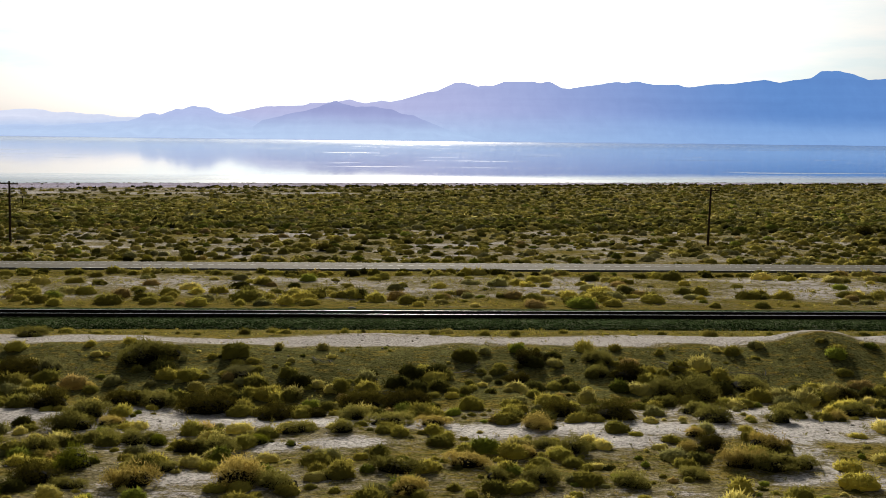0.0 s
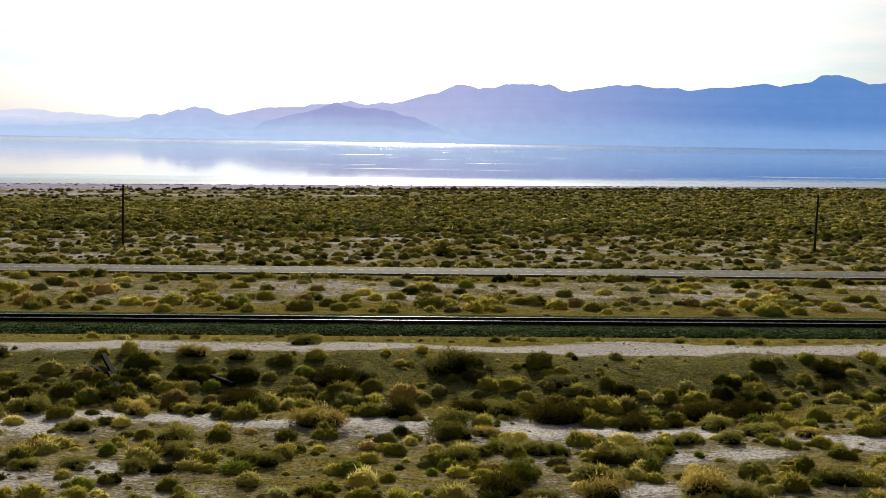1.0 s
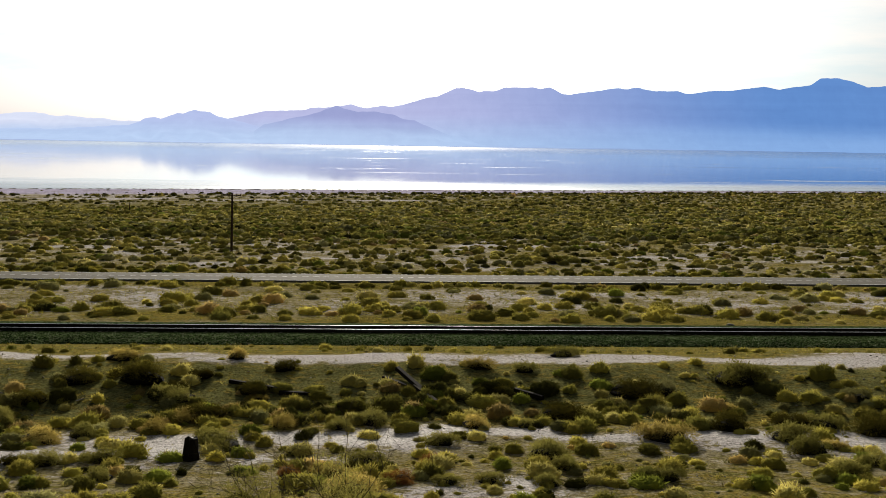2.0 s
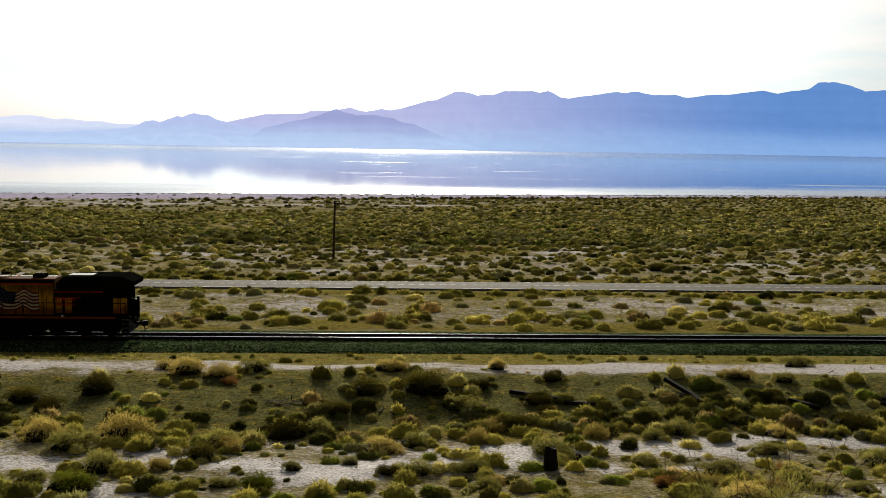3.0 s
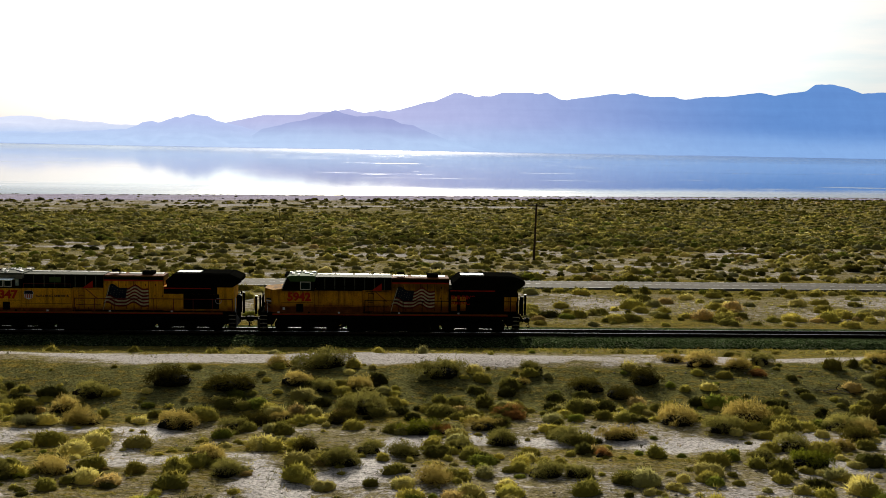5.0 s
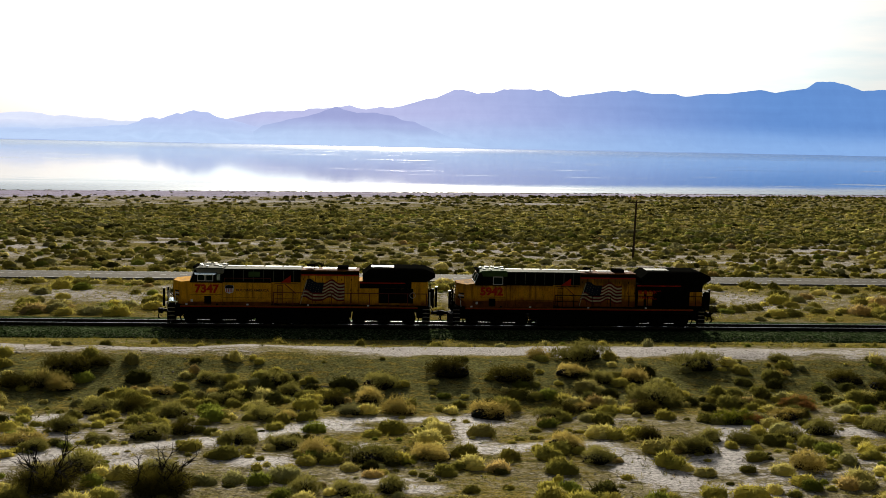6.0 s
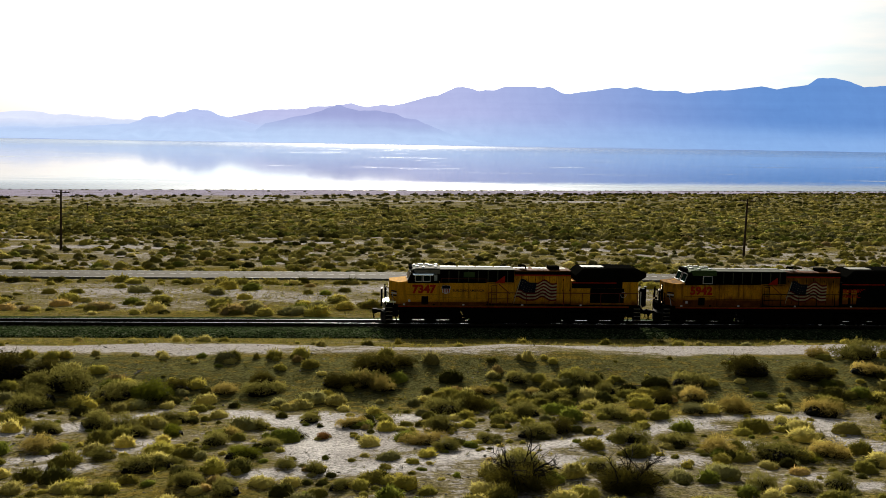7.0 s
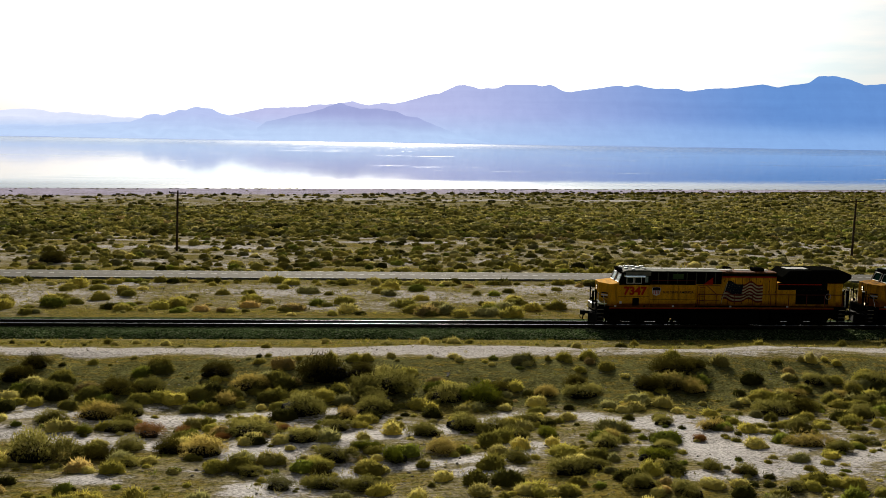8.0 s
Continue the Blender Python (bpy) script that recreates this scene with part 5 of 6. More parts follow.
def stem_mesh(rs, count, reach, material, shade_core=()):
    """Woody base: branching stems, and a near-black core that paints in the shade inside the shrub."""
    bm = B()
    for i in range(0, len(shade_core), 3):
        bm.faces.new([bm.verts.new(p) for p in shade_core[i:i + 3]])
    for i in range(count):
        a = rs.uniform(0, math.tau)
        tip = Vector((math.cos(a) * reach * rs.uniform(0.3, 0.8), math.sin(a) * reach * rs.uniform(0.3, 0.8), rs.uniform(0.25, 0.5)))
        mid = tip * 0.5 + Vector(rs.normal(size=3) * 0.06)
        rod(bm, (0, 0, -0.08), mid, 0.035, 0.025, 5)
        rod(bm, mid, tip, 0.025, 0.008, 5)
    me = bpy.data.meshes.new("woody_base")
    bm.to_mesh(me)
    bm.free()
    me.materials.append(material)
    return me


M_twig = plain("grey_brown_twigs", (0.13, 0.105, 0.06), 0.9, 0, (0.6, 0.6, 0.6), 0.4, 6)
# near-black: the deep shade inside and under each shrub, put in as colour
M_core_shade = plain("shrub_core_shade", (0.011, 0.010, 0.005), 0.95, 0, (0.6, 0.6, 0.6), 0.5, 6)
M_char = plain("blackened_dead_wood", (0.018, 0.015, 0.012), 0.9, 0, (0.6, 0.6, 0.6), 0.4, 6)
KINDS = {
    "olive": (leaf_material("olive_scrub_leaves", (0.175, 0.160, 0.036), (0.335, 0.302, 0.075), 0.45), dict(width=0.015, length=0.10, upright=0.3), "round olive desert shrub with woody base and shade-dark core"),
    "straw": (leaf_material("straw_scrub_stems", (0.36, 0.275, 0.065), (0.56, 0.435, 0.120), 0.48), dict(width=0.014, length=0.12, upright=0.35, flat=1.15), "straw-yellow dry rounded desert shrub"),
    "dark": (leaf_material("dark_scrub_leaves", (0.045, 0.038, 0.007), (0.110, 0.094, 0.016), 0.28), dict(width=0.016, length=0.075, upright=0.05), "dark brown-green scraggly desert shrub"),
    "green": (leaf_material("green_scrub_leaves", (0.12, 0.140, 0.012), (0.21, 0.215, 0.020), 0.36), dict(width=0.014, length=0.11, upright=0.2), "fresh green leafy desert shrub"),
    "rust": (leaf_material("rust_scrub_leaves", (0.19, 0.085, 0.022), (0.30, 0.15, 0.045), 0.4), dict(width=0.012, length=0.11, flat=0.75), "low rust-brown dried desert shrub"),
    "sage": (leaf_material("sage_scrub_leaves", (0.17, 0.16, 0.055), (0.27, 0.255, 0.10), 0.4), dict(width=0.015, length=0.09), "pale grey-green sage shrub"),
}
SHRUBS = {}
for kind_name, (leaf, form, words) in KINDS.items():
    for i in range(6 if kind_name == "olive" else 3):
        rs = np.random.RandomState(100 + i * 7 + len(kind_name))
        v = dome(900 if kind_name == "dark" else 160, rs, lobes=int(rs.randint(10, 18)), clump=(0.16, 0.30), **form)
        v = np.concatenate([v, brush(5000 if kind_name != "dark" else 3400, rs, 0.013, int(rs.randint(5, 11)), 0.085)])
        shade_core = mound(0, rs, cells=14, rings=6, lobes=8).reshape(-1, 3) * (0.80, 0.80, 0.50)
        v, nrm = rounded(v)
        SHRUBS.setdefault(kind_name, []).append((fast_mesh("foliage", v.reshape(-1, 3), np.arange(len(v) * 3).reshape(-1, 3), leaf, normals=nrm), stem_mesh(rs, 9, 0.62, M_core_shade, shade_core)))

plant_rs = np.random.RandomState(77)
PLANTED = []


def plant(kind_name, spots):
    """Single shrubs of one kind at (x, y, radius)."""
    for x, y, r in spots:
        r *= 1.12
        foliage, stems = SHRUBS[kind_name][plant_rs.randint(len(SHRUBS[kind_name]))]
        e = tagged(new("shrub"), KINDS[kind_name][2], "shrub", "shrubs of the wash and bank")
        high = r * plant_rs.uniform(0.95, 1.25) * (1.0 if r < 1.0 else 0.86)
        e.matrix_world = pose(x, y, float(land(x, y)) - 0.02, 0, 0, plant_rs.choice((0, 180)) + plant_rs.uniform(-25, 25)) @ Matrix.Diagonal((r * plant_rs.uniform(0.95, 1.35), r * plant_rs.uniform(0.80, 1.05), high, 1))
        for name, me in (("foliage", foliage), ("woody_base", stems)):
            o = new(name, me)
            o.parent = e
        PLANTED.append((x, y, r))


# a stretch of the wash and bank
plant("olive", [(-11.2, -23.4, 1.53), (-11.6, -31.8, 0.99), (-8.9, -29.4, 0.82), (-11.5, -33.6, 1.02), (-11.7, -37.4, 0.71), (-9.4, -35.7, 0.67), (-8.3, -35.8, 0.72), (-6.9, -39.8, 0.54), (-6.1, -40.4, 0.38), (-8.9, -42.0, 0.5), (-4.6, -37.6, 0.79), (-1.8, -42.1, 0.79), (-1.9, -35.0, 0.54), (-0.1, -35.1, 0.59), (0.2, -32.3, 0.69), (1.9, -33.4, 0.74), (2.2, -40.4, 0.72), (-0.1, -41.2, 0.41), (13.2, -23.0, 0.77), (12.6, -25.1, 0.59), (15.5, -27.3, 1.01), (17.0, -28.0, 1.15), (15.7, -31.6, 0.67), (10.9, -32.2, 0.64), (19.9, -26.9, 0.97), (16.0, -33.6, 0.83), (15.9, -40.2, 0.78), (17.3, -40.1, 0.56), (10.5, -42.0, 0.66), (13.0, -41.0, 0.53)])
plant("olive", [(20.3, -31.7, 0.69), (19.0, -33.4, 0.66), (23.2, -31.8, 0.63), (9.1, -38.1, 0.67), (7.9, -37.4, 0.51), (5.7, -41.4, 0.46), (7.4, -41.7, 0.61)])
plant("dark", [(-16.9, -24.8, 1.24), (-13.6, -29.9, 0.84), (-10.5, -29.2, 0.83), (-6.5, -30.2, 1.2), (-10.4, -41.2, 0.96), (-5.8, -37.6, 0.51), (-3.3, -31.6, 0.9), (-1.4, -31.5, 0.52), (2.7, -29.9, 1.18), (0.6, -29.6, 1.06), (9.3, -23.3, 0.91), (8.4, -26.0, 0.72), (14.3, -25.5, 0.89), (11.9, -32.9, 1.14), (9.7, -31.9, 0.9), (14.6, -37.6, 0.64), (24.3, -28.3, 0.61)])
plant("sage", [(-15.4, -25.0, 0.69), (-5.6, -25.9, 0.72)])
plant("straw", [(-12.8, -27.2, 0.38), (-10.1, -33.0, 0.54), (-6.9, -41.7, 0.77), (-3.3, -41.8, 0.85), (3.8, -33.8, 0.51), (2.6, -42.8, 0.58), (8.3, -34.2, 0.73), (14.4, -36.0, 0.42), (13.7, -37.8, 0.41), (16.8, -37.5, 0.71), (15.1, -39.7, 0.78), (22.1, -32.6, 0.41), (7.2, -38.5, 0.4), (4.8, -39.9, 0.63)])
plant("green", [(-7.4, -36.1, 0.48), (-9.3, -39.8, 0.77), (-3.3, -36.7, 0.39), (-1.9, -37.0, 0.23)])
# a stretch of the wash and bank
plant("straw", [(-39.3, -28.2, 0.65), (-36.3, -25.6, 0.42), (-34.5, -29.4, 0.75), (-31.9, -37.4, 0.59), (-31.2, -40.0, 0.95), (-25.8, -29.8, 0.72), (-17.4, -31.7, 1.01), (-27.3, -22.6, 0.61)])
plant("olive", [(-36.9, -32.8, 1.1), (-30.8, -36.0, 0.7), (-25.9, -38.3, 0.54), (-27.6, -32.7, 0.68), (-23.2, -34.5, 0.94), (-22.5, -36.0, 0.57), (-18.9, -37.6, 0.55), (-10.0, -22.8, 0.92), (-22.4, -22.0, 0.61), (-30.4, -29.2, 0.81), (-32.0, -30.2, 0.53), (-23.4, -30.0, 0.46), (-27.5, -38.6, 0.39), (-23.6, -38.1, 0.54)])
plant("dark", [(-40.5, -24.6, 0.62), (-36.7, -24.7, 0.68), (-24.0, -25.2, 0.51), (-28.0, -27.7, 0.62), (-21.3, -28.3, 1.08), (-39.6, -22.9, 0.63)])
plant("rust", [(-29.3, -38.3, 0.53), (-28.0, -35.7, 0.52), (-33.6, -37.7, 0.46)])
# a stretch of the wash and bank
plant("dark", [(-63.4, -23.8, 0.95), (-59.7, -23.0, 1.1), (-47.2, -26.4, 0.86), (-49.4, -29.2, 0.95), (-45.6, -23.6, 1.05), (-42.6, -23.7, 1.2), (-44.5, -35.8, 0.53), (-52.5, -33.6, 0.88), (-38.5, -27.9, 0.98), (-35.3, -21.5, 0.63)])
plant("straw", [(-60.3, -30.6, 1.04), (-56.7, -30.4, 1.49), (-51.4, -31.9, 0.78), (-53.8, -34.9, 0.52), (-55.8, -20.5, 0.97), (-44.4, -20.1, 0.96), (-56.9, -18.8, 0.67), (-44.9, -31.9, 0.96), (-40.2, -30.0, 0.67), (-38.3, -19.5, 0.65), (-24.8, -21.5, 0.67)])
plant("olive", [(-58.5, -32.0, 0.8), (-55.4, -31.4, 0.67), (-47.9, -28.3, 0.83), (-52.2, -31.3, 0.92), (-56.4, -35.1, 0.8), (-51.9, -20.1, 0.8), (-43.4, -35.6, 0.71), (-58.5, -36.9, 0.6), (-51.1, -37.2, 0.46), (-48.4, -35.5, 0.36), (-43.4, -30.8, 0.79), (-40.3, -25.7, 1.09), (-41.2, -35.4, 0.71), (-40.5, -37.7, 0.56), (-19.3, -16.8, 0.92)])
plant("rust", [(-53.0, -22.4, 0.41)])
plant("green", [(-49.5, -37.5, 0.68), (-56.7, -37.7, 0.82)])
plant("sage", [(-46.1, -34.6, 0.36)])
# a stretch of the wash and bank
plant("dark", [(-86.4, -24.2, 1.3), (-83.0, -24.9, 1.11), (-78.2, -35.5, 0.64), (-81.1, -30.0, 0.86), (-61.7, -24.9, 0.92), (-76.8, -30.1, 0.85)])
plant("straw", [(-79.6, -24.3, 0.95), (-75.9, -24.8, 0.85), (-80.7, -20.8, 0.67), (-84.9, -30.2, 0.88), (-79.7, -29.3, 0.52), (-69.9, -31.1, 0.68), (-72.8, -39.8, 0.84), (-82.3, -36.5, 0.77), (-63.9, -33.3, 0.78), (-67.1, -23.3, 0.47), (-53.6, -20.9, 0.76)])
plant("olive", [(-78.0, -25.0, 0.78), (-78.3, -20.7, 1.33), (-71.4, -22.1, 1.2), (-82.0, -31.3, 0.71), (-75.6, -27.9, 1.31), (-69.5, -33.6, 0.71), (-71.3, -34.9, 0.63), (-68.4, -39.3, 0.74), (-76.5, -37.3, 0.79), (-81.3, -38.4, 0.73), (-73.9, -35.8, 0.74), (-75.5, -35.7, 0.63), (-66.0, -33.4, 0.91), (-66.0, -21.0, 0.66), (-67.1, -39.5, 0.56), (-71.9, -28.5, 0.72)])
plant("green", [(-73.3, -32.2, 0.8)])
plant("rust", [(-72.1, -32.1, 0.54), (-68.3, -28.7, 0.71), (-65.4, -36.4, 0.37)])
# a stretch of the wash and bank
plant("dark", [(-107.4, -23.2, 1.32), (-105.8, -22.3, 0.67), (-109.4, -25.5, 0.81), (-102.5, -29.0, 0.88), (-99.1, -34.2, 0.66), (-92.6, -28.3, 0.73)])
plant("straw", [(-108.2, -25.3, 0.81), (-107.0, -25.6, 0.72), (-101.8, -26.1, 0.54), (-99.0, -26.3, 0.55), (-94.7, -31.5, 0.5), (-105.4, -36.1, 0.91), (-92.8, -37.6, 0.72), (-89.2, -30.0, 0.84), (-90.9, -28.0, 0.73), (-88.0, -38.0, 0.71)])
plant("olive", [(-99.6, -24.3, 0.71), (-96.2, -24.5, 0.86), (-94.9, -25.9, 0.69), (-104.0, -29.3, 1.03), (-100.1, -30.7, 0.92), (-98.1, -27.4, 0.67), (-95.7, -31.2, 0.83), (-100.4, -35.1, 0.84), (-104.4, -33.3, 0.82), (-102.6, -35.5, 0.52), (-96.1, -36.0, 0.75), (-94.4, -36.4, 0.62), (-90.6, -38.4, 0.88), (-102.0, -40.3, 0.93), (-98.8, -40.3, 0.57), (-104.4, -37.2, 0.51), (-93.0, -42.5, 0.64), (-91.6, -42.8, 0.63), (-90.0, -42.4, 0.64), (-88.0, -33.2, 0.6), (-90.3, -25.6, 0.92)])
plant("sage", [(-91.7, -30.6, 0.56)])
plant("green", [(-89.2, -38.8, 0.28)])
# a stretch of the wash and bank
plant("dark", [(-125.0, -24.4, 0.97), (-117.8, -26.1, 0.69), (-113.4, -25.4, 0.77), (-111.0, -34.6, 0.38), (-120.4, -40.0, 0.36)])
plant("olive", [(-123.4, -26.1, 1.4), (-124.3, -27.7, 1.07), (-120.6, -27.2, 1.21), (-113.4, -26.5, 0.9), (-120.3, -32.4, 0.83), (-118.8, -33.0, 0.81), (-118.0, -34.1, 0.53), (-122.0, -33.6, 0.68), (-112.0, -36.7, 0.49), (-118.4, -37.7, 0.61), (-116.7, -39.5, 0.76), (-114.3, -41.7, 0.66), (-115.5, -39.2, 0.58), (-114.4, -35.9, 0.56), (-109.7, -40.3, 0.5), (-110.9, -39.6, 0.46), (-112.8, -42.5, 0.64), (-108.8, -42.5, 0.42), (-108.2, -25.1, 1.07), (-116.8, -31.3, 0.69), (-112.7, -32.7, 0.47), (-110.6, -31.9, 0.54), (-124.5, -29.7, 0.89)])
plant("green", [(-118.6, -27.2, 1.13), (-116.4, -33.8, 0.56), (-112.9, -38.3, 0.65)])
plant("straw", [(-115.2, -26.3, 0.61), (-111.6, -28.7, 0.43), (-113.9, -34.7, 0.51), (-121.4, -36.2, 0.64), (-107.7, -25.0, 0.62), (-108.6, -32.7, 0.53)])
plant("rust", [(-109.8, -34.7, 0.36)])
# a stretch of the wash and bank
plant("dark", [(-142.9, -22.2, 0.84), (-143.3, -24.0, 0.82), (-137.6, -25.8, 0.93), (-136.2, -22.5, 0.81), (-132.9, -23.5, 0.95), (-127.1, -24.7, 1.52), (-133.0, -36.0, 0.68), (-135.7, -36.7, 0.62), (-126.5, -39.1, 0.46)])
plant("olive", [(-141.0, -25.8, 0.79), (-135.9, -25.5, 0.77), (-128.0, -29.3, 1.19), (-133.4, -26.3, 0.75), (-139.5, -31.2, 0.71), (-136.1, -29.3, 0.72), (-136.0, -32.3, 0.68), (-134.7, -35.3, 0.64), (-130.0, -33.0, 0.98), (-127.6, -34.9, 0.75), (-138.3, -36.6, 1.38), (-134.3, -38.1, 0.48), (-126.2, -37.3, 0.71), (-126.4, -40.6, 0.66), (-124.9, -40.8, 0.65), (-129.3, -39.4, 0.46), (-126.2, -32.8, 0.66)])
plant("straw", [(-131.0, -25.5, 0.99), (-131.8, -27.4, 0.59), (-137.7, -30.1, 1.0), (-131.7, -36.4, 0.86), (-125.8, -30.5, 0.69)])
plant("rust", [(-134.5, -33.0, 0.67), (-133.1, -32.6, 0.4), (-131.2, -33.8, 0.39), (-128.6, -32.5, 0.35)])
plant("green", [(-137.4, -32.7, 0.48), (-124.7, -36.1, 0.46), (-123.5, -37.4, 0.65)])
plant("sage", [(-128.0, -40.9, 0.55)])

M_scrub = leaf_material("mixed_scrub", None, None, 0.40, True)
PALETTE = np.array([(0.175, 0.145, 0.022), (0.225, 0.180, 0.028), (0.110, 0.094, 0.015), (0.29, 0.235, 0.055), (0.042, 0.038, 0.007), (0.115, 0.118, 0.014), (0.16, 0.140, 0.040), (0.24, 0.165, 0.045)]) * (0.97, 1.03, 1.1) * 1.2


def stamp(name, xs, ys, radii, forms, tints, label, height=(0.55, 0.85), long=1.0):
    """Many small plants as one mesh: forms are blade sets of radius 1."""
    rs = np.random.RandomState(len(xs) + 5)
    V, C, N = [], [], []
    zs = land(xs, ys)
    pick = rs.randint(0, len(forms), len(xs))
    for k, form in enumerate(forms):
        i = np.where(pick == k)[0]
        if not len(i):
            continue
        a = rs.uniform(0, math.tau, len(i))
        ca, sa = np.cos(a)[:, None, None], np.sin(a)[:, None, None]
        r, h = radii[i][:, None, None], (radii[i] * rs.uniform(*height, len(i)))[:, None, None]
        form, nrm = rounded(form)
        nx, ny, nz = nrm[None, :, :, 0], nrm[None, :, :, 1], nrm[None, :, :, 2]
        N.append(np.stack(np.broadcast_arrays(nx * ca - ny * sa, nx * sa + ny * ca, nz), -1).reshape(-1, 3))
        fx, fy, fz = form[None, :, :, 0], form[None, :, :, 1], form[None, :, :, 2]
        v = np.stack([(fx * ca - fy * sa) * r * long + xs[i][:, None, None], (fx * sa + fy * ca) * r + ys[i][:, None, None], fz * h + zs[i][:, None, None] - 0.03], -1)
        V.append(v.reshape(-1, 3))
        c = np.repeat(np.concatenate([tints[i], np.ones((len(i), 1))], 1)[:, None], form.shape[0] * 3, axis=1)
        C.append(c.reshape(-1, 4))
    V, C, N = np.concatenate(V), np.concatenate(C), np.concatenate(N)
    me = fast_mesh(name, V, np.arange(len(V)).reshape(-1, 3), M_scrub, "tint", C, N)
    return tagged(new(name, me), label, "scrub", kind="stuff")


def spread(n, y0, y1, seed, clump=0.0, scale=20.0):
    """Places over a stretch of land that widens with distance, thinned by clumps."""
    rs = np.random.RandomState(seed)
    y = y0 + (y1 - y0) * rs.rand(n * 3)
    lo, hi = -130 - 0.50 * (y + 78), 8 + 0.60 * (y + 78)
    widest = 140 + 1.1 * (y1 + 78)
    x = lo + (hi - lo) * rs.rand(n * 3)
    keep = rs.rand(n * 3) < (hi - lo) / widest
    keep &= value_noise(x / scale, y / (scale * 0.6), seed) * 0.7 + value_noise(x / (scale * 0.3), y / (scale * 0.25), seed + 1) * 0.3 > rs.uniform(-1, 1, n * 3) * 0.7 - (1 - clump)
    x, y = x[keep][:n], y[keep][:n]
    return x, y, rs


def tints_for(rs, n, weights, spread_of=0.42):
    w = np.array(weights, float)
    c = PALETTE[rs.choice(len(PALETTE), n, p=w / w.sum())]
    return c * rs.uniform(1 - spread_of, 1 + spread_of, (n, 1))


def mounds_of(n, count, seed, **kw):
    return [mound(n, np.random.RandomState(seed + i), lobes=int(4 + i % 5), **kw) for i in range(count)]


def forms_of(n, count, seed, **kw):
    return [dome(n, np.random.RandomState(seed + i), lobes=int(5 + i % 4), **kw) for i in range(count)]


# small plants between the single shrubs of the wash
x, y, rs = spread(4300, -46, -21.5, 11, 0.10, 6.0)
near = np.array(PLANTED)
gap = np.sqrt(((np.stack([x, y], -1)[:, None] - near[None, :, :2]) ** 2).sum(-1)) - near[None, :, 2]
pan = np.array(SILT_EAST + SILT_WEST)
bare = ((((x[:, None] - pan[None, :, 0]) / pan[None, :, 2]) ** 2 + ((y[:, None] - pan[None, :, 1]) / (0.75 * pan[None, :, 2])) ** 2) < 1.7).any(1)
bare |= stream_at(x, y) > 0.3
bank = (y > -26.5)
ok = (gap.min(1) > -0.15) & (~bare | (rs.rand(len(x)) < np.where(x < -75, 0.34, 0.16))) & (~bank | (rs.rand(len(x)) < 0.26))
x, y = x[ok], y[ok]
size = 0.20 + 0.62 * rs.rand(len(x)) ** 1.8
tint = np.array([1.66, 1.68, 1.95]) * tints_for(rs, len(x), (5, 4.5, 3, 4.5, 1.6, 2.2, 1.5, 0.8))
for name, some, n, width in (("wash_scrub", size >= 0.4, 320, 0.026), ("low_wash_scrub", size < 0.4, 110, 0.042)):
    stamp(name, x[some], y[some], size[some], mounds_of(n, 10, 200, cells=12 if n > 200 else 9, rings=5 if n > 200 else 3, fuzz=width, length=0.12, clump=(0.24, 0.52), upright=0.05), tint[some], "small olive and brown shrubs among the wash", (0.75, 1.15), long=1.12)
# lesser growth crowding round the single shrubs
k = rs.randint(0, len(near), 520)
a = rs.uniform(0, math.tau, 520)
d = near[k, 2] * rs.uniform(0.7, 1.5, 520)
x, y = near[k, 0] + d * np.cos(a), near[k, 1] + 0.8 * d * np.sin(a)
ok = (y < -20) & ((x > -122) | (rs.rand(520) < 0.6))
x, y, k = x[ok], y[ok], k[ok]
stamp("crowding_scrub", x, y, near[k, 2] * rs.uniform(0.25, 0.58, len(x)), mounds_of(360, 8, 215, cells=13, rings=5, fuzz=0.021, length=0.12, clump=(0.24, 0.52), upright=0.05), np.array([1.8, 1.82, 2.15]) * tints_for(rs, len(x), (5, 4, 5, 3, 3.5, 1.2, 1.2, 1.6)), "olive and straw growth crowding round larger shrubs", (0.75, 1.15), long=1.08)
# dense rows along the foot of the bank
x = rs.uniform(-165, 45, 900)
y = -27.0 + rs.normal(0, 1.5, 900) + 1.2 * value_noise(x / 9, x * 0, 71)
ok = value_noise(x / 11, x * 0 + 4, 72) + np.where(x < -100, -0.35, np.where(x < -20, 0.25, -0.1)) > rs.uniform(-0.8, 0.6, 900)
x, y = x[ok], y[ok]
stamp("bank_foot_scrub", x, y, rs.uniform(0.25, 0.95, len(x)), mounds_of(360, 8, 225, cells=13, rings=5, fuzz=0.021, length=0.12, clump=(0.24, 0.52), upright=0.05), np.array([1.35, 1.38, 1.65]) * tints_for(rs, len(x), (4, 3, 6, 3, 7, 1.2, 1, 1.8)), "dense dark and olive scrub along the foot of the bank", (0.75, 1.15), long=1.08)

# open scrub of the wash below and behind
x, y, rs = spread(1500, -125, -47, 15, 0.35, 9.0)
stamp("near_scrub", x, y, 0.3 + 0.8 * rs.rand(len(x)) ** 1.6, mounds_of(36, 8, 235, cells=7, rings=3, fuzz=0.06), 1.1 * tints_for(rs, len(x), (5, 5, 4, 4, 2.0, 1.0, 1.5, 0.5)), "olive and straw shrubs of the open wash", (0.7, 1.05), long=1.15)

